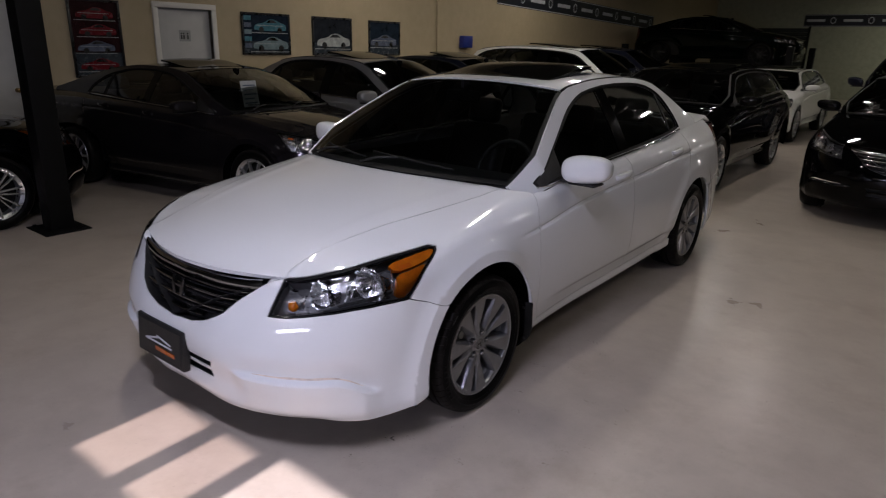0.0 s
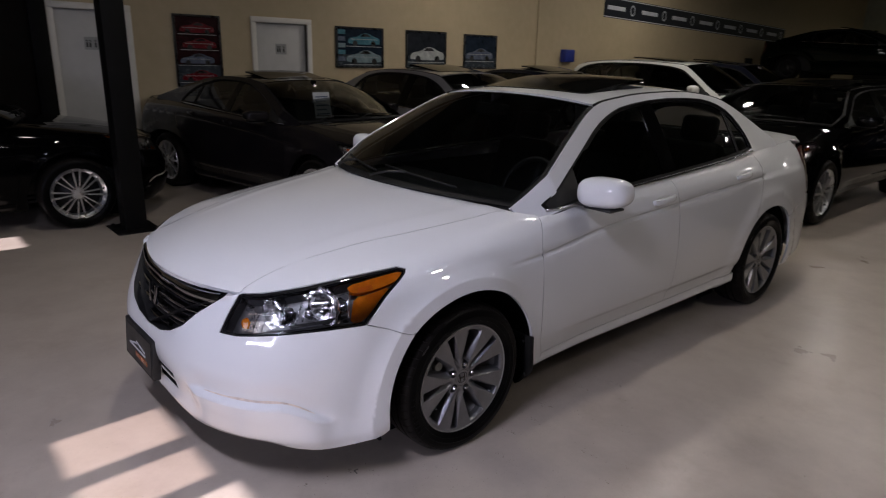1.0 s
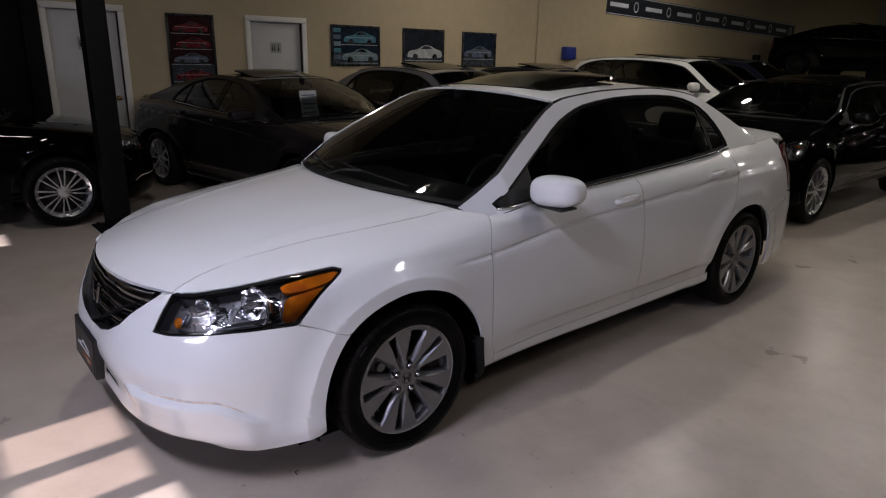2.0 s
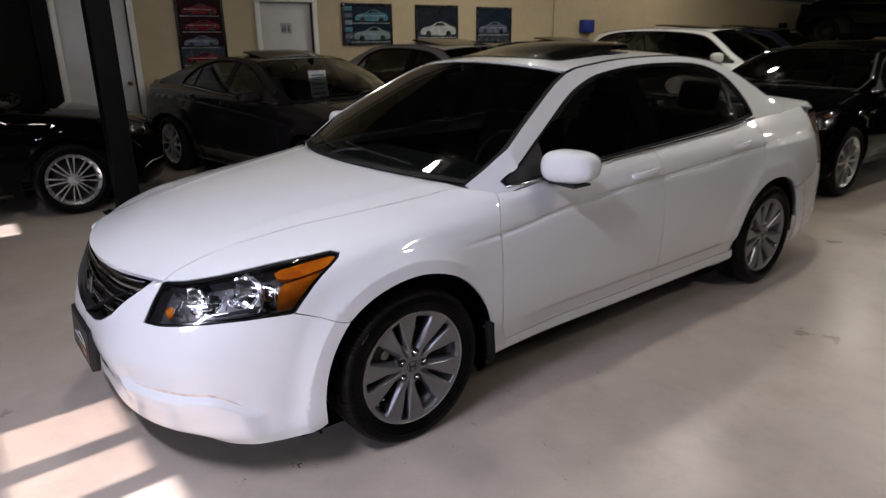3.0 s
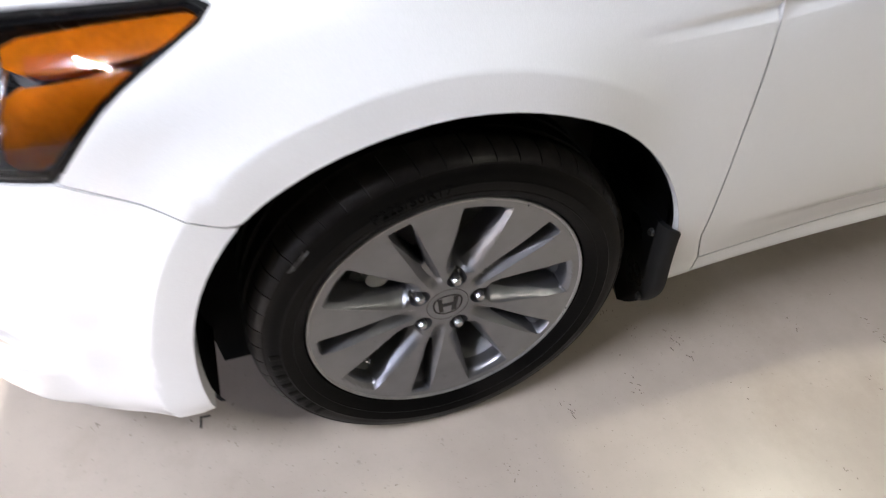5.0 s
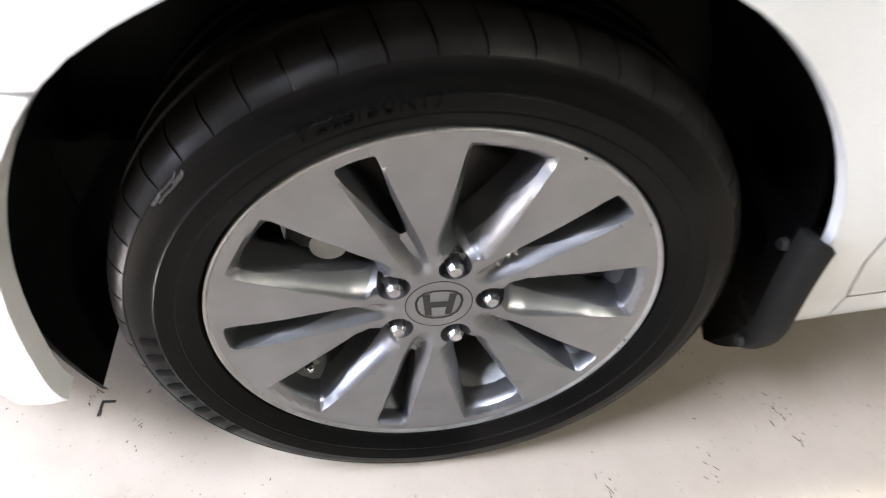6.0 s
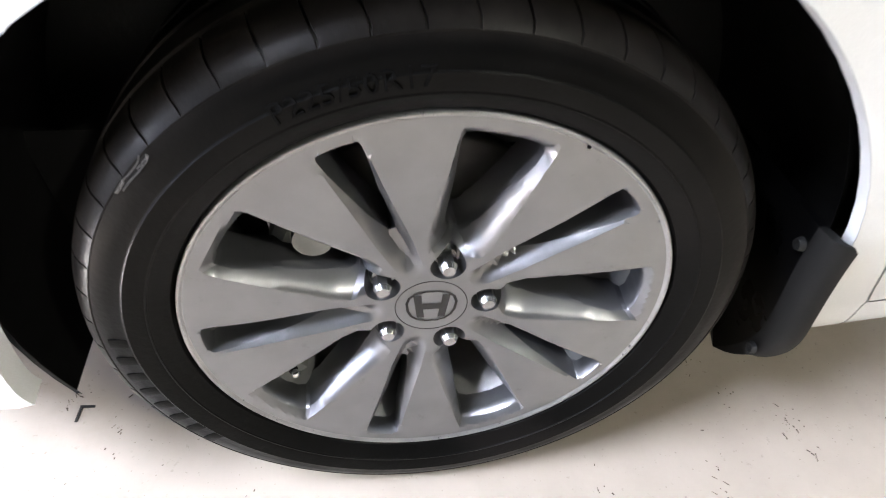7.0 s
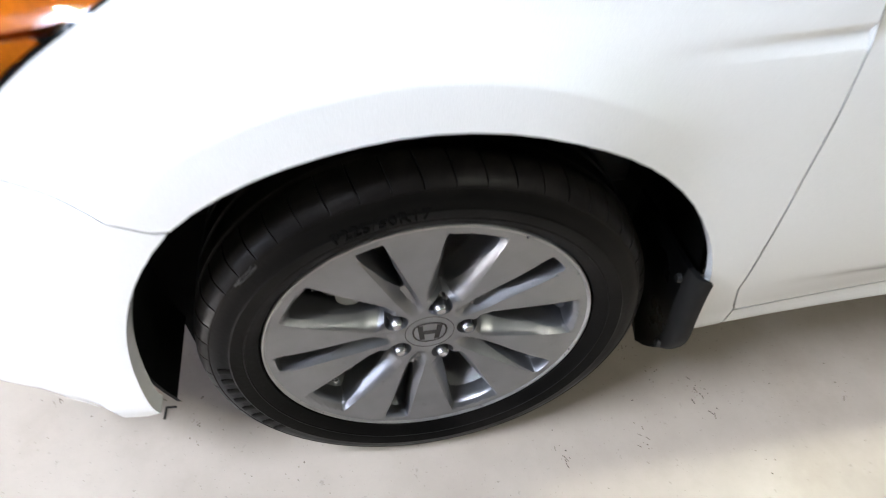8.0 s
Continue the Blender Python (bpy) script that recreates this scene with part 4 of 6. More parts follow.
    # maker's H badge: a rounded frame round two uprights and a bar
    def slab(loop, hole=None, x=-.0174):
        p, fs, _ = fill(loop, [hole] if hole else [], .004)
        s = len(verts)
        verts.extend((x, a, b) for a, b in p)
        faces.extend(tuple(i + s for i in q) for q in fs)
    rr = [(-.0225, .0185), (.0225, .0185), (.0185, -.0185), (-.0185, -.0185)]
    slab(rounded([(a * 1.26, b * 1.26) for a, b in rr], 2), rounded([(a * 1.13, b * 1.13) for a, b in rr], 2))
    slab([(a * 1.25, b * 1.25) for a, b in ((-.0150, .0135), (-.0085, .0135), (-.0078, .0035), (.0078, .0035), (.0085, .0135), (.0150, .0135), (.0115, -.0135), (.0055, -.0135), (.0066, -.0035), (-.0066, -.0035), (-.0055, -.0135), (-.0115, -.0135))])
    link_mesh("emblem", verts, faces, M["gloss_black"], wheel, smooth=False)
    p0 = polar(.186, 214)
    v, f = tube([(-.060, p0[0] * 1.08, p0[1] * 1.08), (-.040, *p0), (-.022, p0[0] * .95, p0[1] * .95)], .0052, 12)
    valve = link_mesh("valve", v, f, M["rubber"], wheel, "rubber valve stem with metal tip")
    v, f = tube([(-.022, p0[0] * .95, p0[1] * .95), (-.014, p0[0] * .925, p0[1] * .925)], .0040, 12)
    link_mesh("valve_tip", v, f, M["chrome"], valve)
    # clip-on weights on the barrel
    for a, wide in ((221, .016), (254, .013)):
        bm = bmesh.new()
        box(bm, -.092, -.052, -wide, wide, -.010, .004, bevel=.003, m=Matrix.Translation((0, *polar(.196, a))) @ Matrix.Rotation(radians(a - 270), 4, "X"))
        part("balance_weight", bm, M["caliper"], wheel, smooth=40)
    # brake
    v, f = lathe([(-.085, .045), (-.085, .070), (-.100, .074), (-.100, .148), (-.124, .148), (-.124, .074)], 64)
    link_mesh("brake_disc", v, f, M["steel"], wheel)
    v, f = lathe([(-.124, .0), (-.06, .0), (-.055, .030), (-.085, .046)], 40)
    link_mesh("hub", v, f, M["steel"], wheel)
    v, f = lathe([(-.133, .106), (-.135, .136), (-.133, .164), (-.070, .164), (-.061, .154), (-.061, .116), (-.068, .106), (-.133, .106)], 16, radians(130), radians(192))
    n = 8
    f = list(f) + [tuple(range(n - 1)), tuple(16 * n + k for k in range(n - 1))[::-1]]
    link_mesh("caliper", v, f, M["caliper"], wheel, smooth=False)
    for a in (146, 174):
        bm = bmesh.new()
        cyl = bmesh.ops.create_cone(bm, cap_ends=True, segments=20, radius1=.022, radius2=.019, depth=.03)["verts"]
        bmesh.ops.transform(bm, matrix=Matrix.Translation((-.056, *polar(.135, a))) @ Matrix.Rotation(radians(90), 4, "Y"), verts=cyl)
        part("caliper_piston", bm, M["caliper"], wheel, smooth=40)
    return wheel


def tyre_writing(wheel):
    """Raised size marking, and plain bars where the maker's name stands."""
    cu = bpy.data.curves.new("size_marking", "FONT")
    cu.body, cu.size, cu.extrude, cu.resolution_u = "P225/50R17", .0245, .0009, 2
    cu.space_character = 1.02
    tmp = new("size_marking", cu)
    bpy.context.view_layer.update()
    src = bpy.data.meshes.new_from_object(tmp.evaluated_get(bpy.context.evaluated_depsgraph_get()))
    bpy.data.objects.remove(tmp)
    xs = [v.co.x for v in src.vertices]
    mid, verts = (min(xs) + max(xs)) / 2, []
    for v in src.vertices:
        r = .2695 + v.co.y * .90
        a = 104.5 - math.degrees((v.co.x - mid) / .285)
        verts.append((.0147 + .0006 * ease((r - .270) / .009) - .0018 * ease((r - .279) / .004) + v.co.z, *polar(r, a)))
    faces = [tuple(p.vertices) for p in src.polygons]
    link_mesh("size_marking", verts, faces, M["tyre_mark"], wheel, "raised tyre size marking", smooth=False)
    # maker's name as bars
    for k in range(8):
        a = 178 + k * 5.2
        c = polar(.289, a)
        boxed("maker_bar", (-.0008, .0010, -.0085, .0085, -.0066, .0066), M["tyre"], wheel, .0006, m=Matrix.Translation((.0126, *c)) @ Matrix.Rotation(radians(a), 4, "X"))
    # pale scuff on the front shoulder
    rng = random.Random(4)
    verts, faces = [], []
    for r0, a0, a1 in ((.3010, 134.5, 142.0), (.3048, 135.5, 143.2), (.3024, 134.6, 137.5), (.3036, 140.5, 143.0)):
        pts = []
        for t in np.linspace(0, 1, 9):
            r = r0 + rng.uniform(-.0005, .0005) + (.0022 * (1 - t / .15) if t < .15 else 0)
            pts.append((.0117 - (r - .3010) * .32, *polar(r, a0 + (a1 - a0) * t)))
        v, f = tube(pts, rng.uniform(.0003, .0006), 5)
        s0 = len(verts)
        verts += v
        faces += [tuple(q + s0 for q in g) for g in f]
    link_mesh("scuff", verts, faces, M["scuff"], wheel, "pale kerb scuff")


SPOKE = {}


def plain_wheel(parent, at, spokes=10, r=.325, alloy="bright_rim", paired=False):
    """A lighter wheel for the cars parked round about; paired: thin spokes that run out in twos."""
    k = r / .325
    verts, faces = lathe([(-.10, .20), (-.02, .205), (-.002, .226), (.004, .232), (-.004, .236)], 40)
    s = len(verts)
    lv, lf = lathe([(-.05, .055), (-.012, .05), (-.006, .03), (-.005, 0)], 20)
    verts = verts + lv
    faces = faces + [tuple(i + s for i in f) for f in lf]
    wheel = link_mesh("wheel", [tuple(c * (k if i else 1) for i, c in enumerate(v)) for v in verts], faces, M[alloy], parent, smooth=True)
    wheel.data.set_sharp_from_angle(angle=radians(35))
    wheel.matrix_world = at
    key = (round(k, 3), alloy, paired)
    sv, sf = [], []
    slim = .62 if paired else 1.0
    for side in ((-1, 1) if paired else (0,)):
        s0 = len(sv)
        for rr, w, x, off in ((.04, .009, -.008, .009), (.13, .008, -.002, .020), (.222, .012, -.004, .031)):
            for sx, sw in ((0, w), (0, -w), (-.03, -w * .8), (-.03, w * .8)):
                sv.append((x + sx, rr * k, sw * slim + side * off))
        for q in range(2):
            for e in range(4):
                f = (e + 1) % 4
                sf.append((s0 + q * 4 + e, s0 + q * 4 + f, s0 + q * 4 + 4 + f, s0 + q * 4 + 4 + e))
        sf += [(s0, s0 + 3, s0 + 2, s0 + 1), (s0 + 8, s0 + 9, s0 + 10, s0 + 11)]
    for i in range(spokes):
        if key not in SPOKE:
            one = link_mesh("spoke", sv, sf, M[alloy], wheel, smooth=False)
            SPOKE[key] = one.data
        else:
            one = new("spoke", SPOKE[key])
            one.parent = wheel
        one.rotation_euler = (2 * math.pi * i / spokes, 0, 0)
    v, f = lathe([(-.02, .226 * k), (.0, .238 * k), (.014, .275 * k), (.008, .305 * k), (-.02, .322 * k), (-.05, .326 * k), (-.15, .326 * k), (-.19, .316 * k), (-.2, .24 * k)], 56)
    link_mesh("tyre", v, f, M["tyre"], wheel)
    v, f = lathe([(-.06, .0), (-.06, .15 * k), (-.11, .15 * k), (-.11, .215 * k)], 32)
    link_mesh("brake_disc", v, f, M["dark_iron"], wheel)
    return wheel


# ---- fittings of the saloon ----
def under_lens(pts, gap=.013):
    """Keeps the inner parts of a lamp below its lens."""
    out = []
    for p in pts:
        q = np.array(tuple(p), float)
        u, v = side_uv(q[1], q[2], 3.2, .82)
        s = band(u, v)
        if v >= .93:
            s = band(u, .93)
            q[2] = min(q[2], s[2] - .004)
        q[0] = min(q[0], s[0] - gap)
        out.append(q)
    return np.array(out)


def head_lamp(parent, sgn, simple=False):
    sc = (US, VS)
    m = mirrored if sgn < 0 else (lambda q: q)
    loop = HEADLAMP
    fine = .03
    lens = sheet(band_off(.002), stretched(loop, -.0025), [], fine, sc, .010)
    lens_ob = set_panel("headlamp", m(lens), M["lens"], parent, "clear headlamp with amber corner")
    # dark inner housing, a bowl behind the lens
    F = band_off(.062)
    set_panel("housing", m(sheet(F, stretched(loop, -.004), [], fine, sc, 0)), M["lamp_bowl"], lens_ob)
    inner = stretched(loop, -.004)
    rim = []
    for u, v in resample([(a * US, b * VS) for a, b in inner], .02):
        rim.append((u / US, v / VS))
    A, B = band_off(.004), band_off(.064)
    P = [A(u, v) for u, v in rim] + [B(u, v) for u, v in rim]
    n = len(rim)
    fs = [(i, (i + 1) % n, n + (i + 1) % n, n + i) for i in range(n)]
    mesh = m((P, fs, [np.array([0, 0, 1.])] * len(P)))
    link_mesh("housing_wall", mesh[0], mesh[1], M["lamp_bowl"], lens_ob)
    # black seal that fills the gap round the lens
    set_panel("lamp_seal", m(sheet(band_off(.005), stretched(loop, .0045), [stretched(loop, -.0045)], .02, sc, .012)), M["rubber"], lens_ob)
    # dark edge band behind the lens
    set_panel("bezel", m(sheet(band_off(.008), stretched(loop, -.004), [stretched(loop, -.010)], .02, sc, .006)), M["gloss_black"], lens_ob)
    # amber corner, two fields
    up = [(3.98, .911), (4.55, .907), (4.95, .902), (5.15, .896), (5.16, .880), (4.97, .852), (4.62, .846), (4.08, .858)]
    lo = [(4.10, .840), (4.50, .834), (4.90, .838), (4.74, .805), (4.56, .772), (4.29, .708), (4.00, .711), (4.04, .78)]
    set_panel("amber_field", m(sheet(band_off(.014), rounded(up, 1), [], .02, sc, .02)), M["amber"], lens_ob, "amber side lens")
    set_panel("amber_field", m(sheet(band_off(.014), rounded(lo, 1), [], .02, sc, .02)), M["amber"], lens_ob, "amber side lens")
    rf = [(4.22, .858), (4.56, .855), (4.55, .876), (4.21, .880)]
    set_panel("side_reflector", m(sheet(band_off(.0125), rf, [], .02, sc, .004)), M["amber_deep"], lens_ob)
    if simple:
        bowls = [(3.3, .82, .068)]
    else:
        bowls = [(2.66, .838, .048), (3.58, .832, .070)]
    for u, v, r in bowls:
        p = band_off(.012)(u, v)
        aim = Vector((.30 + .1 * (u > 3), -1, -.02)).normalized()
        prof = [(0, r), (-.006, r * .96), (-.020, r * .80), (-.036, r * .52), (-.045, r * .22), (-.046, 0)]
        vv, ff = lathe(prof, 90)
        # facets break up the reflection
        vv = [(x + .0045 * abs(math.sin(9 * math.atan2(z, y))) * min(1, math.hypot(y, z) / r), y, z) for x, y, z in vv]
        mat = Matrix.Translation(p) @ aim.to_track_quat("X", "Z").to_matrix().to_4x4()
        pts = [mat @ Vector(q) for q in vv]
        bowl = under_lens(pts) * np.array([sgn, 1, 1])
        link_mesh("reflector_bowl", bowl, ff, M["reflector"], lens_ob)
        vv, ff = lathe([(.001, r * 1.0), (.004, r * 1.03), (.002, r * 1.07), (-.01, r * 1.08)], 40)
        ring = under_lens([mat @ Vector(q) for q in vv]) * np.array([sgn, 1, 1])
        link_mesh("bowl_ring", ring, ff, M["dark_chrome"], lens_ob)
        vv, ff = lathe([(-.040, .011), (-.014, .011), (-.008, .007), (-.007, 0)], 20)
        bulb = np.array([tuple(mat @ Vector(q)) for q in vv]) * np.array([sgn, 1, 1])
        link_mesh("bulb", bulb, ff, M["chrome"], lens_ob)
    if not simple:
        # inner marker with ribs, and the trim fins between the bowls
        p = band_off(.03)(2.13, .775)
        vv, ff = lathe([(.012, 0), (.010, .012), (.004, .019), (-.012, .021)], 24)
        link_mesh("turn_bulb", (np.array([tuple(Vector(p) + Vector((q[1], -q[0], q[2]))) for q in vv])) * np.array([sgn, 1, 1]), ff, M["amber"], lens_ob, "amber turn bulb")
        for i, (u, v0, v1) in enumerate(((2.26, .755, .835), (2.34, .757, .845), (3.08, .80, .88), (3.16, .77, .85), (3.98, .745, .885), (3.04, .755, .80))):
            a, b = band_off(.020)(u, v0), band_off(.020)(u + .06, v1)
            vv, ff = tube([Vector(a), Vector((a + b) / 2) + Vector((.002, -.004, 0)), Vector(b)], .0034, 6)
            link_mesh("chrome_fin", np.array([tuple(q) for q in vv]) * np.array([sgn, 1, 1]), ff, M["reflector"], lens_ob)
        for field in ([(2.42, .745), (2.94, .748), (2.99, .80), (2.97, .885), (2.70, .895), (2.44, .875)], [(3.10, .765), (3.98, .755), (4.03, .80), (3.97, .892), (3.5, .900), (3.12, .893)]):
            set_panel("reflector_field", m(sheet(lambda u, v: band_off(.060 + .001 * math.sin(34 * u) * math.sin(150 * v))(u, v), rounded(field, 1), [], .012, sc, .004)), M["smoked_chrome"], lens_ob)
        deck = [(2.95, .735), (3.3, .738), (3.8, .735), (4.02, .745), (3.95, .76), (3.3, .757), (2.9, .752)]
        set_panel("reflector_shelf", m(sheet(band_off(.034), deck, [], .02, sc, .012)), M["plastic"], lens_ob)
    return lens_ob


GRILLE = [(0, .985), (.5, .988), (1.1, .992), (1.70, .985), (1.50, .90), (1.24, .79), (1.00, .695), (.74, .63), (.42, .585), (0, .567)]


def grille(parent, simple=False):
    sc = (US, VS)
    half = sheet(band_off(.05), GRILLE, [], .04, sc, 0)
    g = set_panel("grille", joined(half, mirrored(half)), M["plastic"], parent, "black grille with chrome bars")
    # walls of the opening
    A, B = band_off(.0), band_off(.055)
    rim = [(u / US, v / VS) for u, v in resample([(a * US, b * VS) for a, b in GRILLE[3:]], .03)]
    rim = [p for p in rim if p[0] < 1.70]
    P, fs = [], []
    for s in (1, -1):
        k = len(P)
        ring = [p for p in rim]
        P += [A(*p) * np.array([s, 1, 1]) for p in ring] + [B(*p) * np.array([s, 1, 1]) for p in ring]
        n = len(ring)
        fs += [(k + i, k + i + 1, k + n + i + 1, k + n + i) for i in range(n - 1)]
    link_mesh("opening_wall", P, fs, M["plastic"], g)

    def bar(v0, v1, u_end, depth, material, name, bow=.02):
        """A curved bar across the whole grille with a rounded face."""
        rows = []
        us = np.linspace(-u_end, u_end, 49)
        turn = np.linspace(0, math.pi, 8)
        for u in us:
            s = -1 if u < 0 else 1
            lift = bow * (abs(u) / u_end) ** 1.6
            for a in turn:
                v = v0 + (v1 - v0) * (.5 - .5 * math.cos(a))
                p = band_off(depth + .016 * (1 - math.sin(a) ** .8))(abs(u), min(v + lift, 1.0))
                rows.append(p * np.array([s, 1, 1]))
        fs, k = [], len(turn)
        for i in range(len(us) - 1):
            for e in range(k):
                f = (e + 1) % k
                fs.append((i * k + e, i * k + f, (i + 1) * k + f, (i + 1) * k + e))
        link_mesh(name, rows, fs, material, g)
    bar(.885, .975, 1.60, .001, M["chrome"], "chrome_bar", .012)
    for v0, ue in ((.835, 1.40), (.755, 1.20), (.675, .96)):
        bar(v0, v0 + .026, ue, .014, M["chrome"], "grille_bar")
        bar(v0 - .034, v0 - .004, ue - .04, .026, M["gloss_black"], "grille_slat")
    bar(.60, .622, .52, .020, M["smoked_chrome"], "grille_bar")
    if not simple:
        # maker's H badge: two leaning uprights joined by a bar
        c = band_off(-.002)(0, .765)
        bm = bmesh.new()
        for s in (-1, 1):
            box(bm, s * .030 - .009, s * .030 + .009, -.008, .008, -.040, .040, bevel=.003, m=Matrix.Translation(c) @ Matrix.Rotation(radians(-8), 4, "X") @ Matrix.Rotation(radians(s * 8), 4, "Y"))
        box(bm, -.03, .03, -.007, .007, -.007, .007, bevel=.003, m=Matrix.Translation(c))
        part("emblem", bm, M["dark_chrome"], g, smooth=40)
    return g


def super_ellipsoid(cx, cy, cz, rx, ry, rz, e1=.7, e2=.6, nu=32, nv=18):
    verts, faces = [], []
    sp = lambda c, e: math.copysign(abs(c) ** e, c)
    for j in range(nv + 1):
        ph = -math.pi / 2 + math.pi * j / nv
        for i in range(nu):
            th = 2 * math.pi * i / nu
            verts.append((cx + rx * sp(math.cos(ph), e1) * sp(math.cos(th), e2), cy + ry * sp(math.cos(ph), e1) * sp(math.sin(th), e2), cz + rz * sp(math.sin(ph), e1)))
    for j in range(nv):
        for i in range(nu):
            k = (i + 1) % nu
            faces.append((j * nu + i, j * nu + k, (j + 1) * nu + k, (j + 1) * nu + i))
    return verts, faces


def door_mirror(parent, sgn, paintwork):
    v, f = super_ellipsoid(0, 0, 0, .125, .078, .075, .72, .64)
    out = []
    for x, y, z in v:
        y = y * (1 - .25 * (x + .125) / .25) if y < 0 else min(y, .062)
        z = z * (1 - .10 * (x + .125) / .25) + .006 * x / .12
        y += .25 * x ** 2 * 2 + .10 * x
        out.append((.965 + x, .775 + y, 1.038 + z))
    s = np.array([sgn, 1, 1])
    cap = link_mesh("mirror_cap", np.array(out) * s, f if sgn > 0 else [q[::-1] for q in f], paintwork, parent)
    bm = bmesh.new()
    box(bm, .84, .935, .735, .815, .962, .985, bevel=.01, seg=3)
    box(bm, .89, 1.04, .725, .835, .960, .972, bevel=.005)
    for w in bm.verts:
        w.co.x *= sgn
    if sgn < 0:
        bmesh.ops.reverse_faces(bm, faces=bm.faces)
    part("mirror_foot", bm, M["plastic"], cap, smooth=40)
    bm = bmesh.new()
    box(bm, .885, 1.03, .838, .843, .995, 1.08, bevel=.002)
    for w in bm.verts:
        w.co.x *= sgn
    part("mirror_glass", bm, M["chrome"], cap)
    return cap


def door_handle(parent, sgn, y0, y1, paintwork):
    zc = crease_height((y0 + y1) / 2) + .038
    bm = bmesh.new()
    n = 14
    ring = []
    for i in range(n + 1):
        t = i / n
        y = y0 + (y1 - y0) * t
        u, v = side_uv(y, zc + .010 * t)
        p = band(u, v)
        bow = .030 * math.sin(math.pi * t) ** .5 if 0 < t < 1 else 0
        hgt = .013 + .005 * math.sin(math.pi * t)
        ring.append([bm.verts.new((sgn * (p[0] + bow * a + b), y, p[2] + hgt * c)) for a, b, c in ((1, -.001, 1), (1.12, .003, .35), (1.12, .003, -.35), (1, -.001, -1), (.5, -.012, -.8), (.5, -.012, .8))])
    for a, b in zip(ring, ring[1:]):
        for k in range(6):
            q = (k + 1) % 6
            f = (a[k], a[q], b[q], b[k])
            bm.faces.new(f)
    bm.faces.new(ring[0])
    bm.faces.new(ring[-1][::-1])
    bmesh.ops.recalc_face_normals(bm, faces=bm.faces)
    part("door_handle", bm, paintwork, parent, smooth=60)
    # dish behind the grip: a proud oval, its shade put in as darker white
    u, v = side_uv((y0 + y1) / 2 - .01, zc + .006)
    p = band(u, v)
    vv, ff = super_ellipsoid(0, 0, 0, .006, (y1 - y0) * .34, .030, 1, 1, 24, 10)
    link_mesh("handle_dish", (np.array(vv) + p) * np.array([sgn, 1, 1]), ff, M["dish"], parent)


M["liner"] = surface("black_felt_liner", (0.005, 0.005, 0.005), 0.9, spec=0.1)
M["dish"] = paint("pearl_white_dish", (0.70, 0.70, 0.69))


def wheel_liner(parent, sgn, yc):
    """Dark plastic arch over a wheel."""
    r = .428
    prof = [(.872, r - .010), (.868, r), (.70, r), (.54, r)]
    vv, ff = [], []
    n = len(prof)
    angs = np.linspace(-6, 201, 44)
    for a in angs:
        for x, rr in prof:
            vv.append((sgn * (x - .022 * max(0, (a - 150) / 43) * (x > .8)), yc + rr * math.cos(radians(a)), .31 + rr * math.sin(radians(a))))
    for i in range(len(angs) - 1):
        for k in range(n - 1):
            ff.append((i * n + k, (i + 1) * n + k, (i + 1) * n + k + 1, i * n + k + 1))
    s = len(vv)
    vv.append((sgn * .54, yc, .31))
    for i in range(len(angs) - 1):
        ff.append((s, i * n + n - 1, (i + 1) * n + n - 1))
    # inner apron down to the suspension arm, added to darken the gap there
    s = len(vv)
    vv += [(sgn * .672, yc + dy, z) for dy, z in ((-.425, .40), (-.20, .40), (-.16, .05), (-.40, .05))]
    ff.append((s, s + 1, s + 2, s + 3))
    link_mesh("wheel_liner", vv, ff, M["liner"], parent)


def mud_flap(parent, sgn, yc):
    """Moulded blade behind the wheel that rolls round into a tapering lip outside the arch."""
    rows = []
    n = 18
    for i in range(n):
        t = i / (n - 1)
        z = .415 - .280 * t
        y = yc + .374 + .040 * t ** 1.5
        xo = .922 - .010 * t - .052 * max(0.0, (t - .45) / .55) ** 2.2
        lip = .018 * (1 - max(0.0, (t - .50) / .50) ** 2)
        y -= .020 * max(0.0, (t - .62) / .38) ** 2
        rise = .085 * t ** 2
        up, drop = .036 * t ** 5, .010 * (1 - t) ** 6
        rows.append([(.72, y - .004, z + rise), (.80, y - .002, z + rise * .55), (xo - .030, y, z + .004 * t), (xo - .010, y + .003, z + up * .5), (xo - .002, y + .010, z + up), (xo + .001, y + .010 + lip * .5, z + up), (xo, y + .010 + lip, z + up - drop),
                     (xo - .006, y + .011 + lip, z + up - drop), (xo - .008, y + .014, z + up), (xo - .030, y + .009, z + .004 * t), (.80, y + .006, z + rise * .55), (.72, y + .004, z + rise)])

    def run(cols):
        """Closed skin over the chosen columns of the rows."""
        bm = bmesh.new()
        rings = [[bm.verts.new((sgn * r[c][0], r[c][1], r[c][2])) for c in cols] for r in rows]
        m = len(cols)
        for p, q in zip(rings, rings[1:]):
            for c in range(m):
                d = (c + 1) % m
                bm.faces.new((p[c], p[d], q[d], q[c]))
        bm.faces.new(rings[0])
        bm.faces.new(rings[-1][::-1])
        bmesh.ops.recalc_face_normals(bm, faces=bm.faces)
        return bm
    flap = part("mud_flap", run([0, 1, 2, 9, 10, 11]), M["flap_gloss"], parent, smooth=60)
    part("flap_lip", run([2, 3, 4, 5, 6, 7, 8, 9]), M["flap"], flap, "matt black flap lip", smooth=60)
    for z in (.385, .21):
        bm = bmesh.new()
        bmesh.ops.create_cone(bm, cap_ends=True, segments=14, radius1=.008, radius2=.006, depth=.006, matrix=Matrix.Translation((sgn * .885, yc + (.371 if z > .3 else .392), z)) @ Matrix.Rotation(radians(90), 4, "X"))
        part("flap_screw", bm, M["plastic"], flap, smooth=40)
    return flap


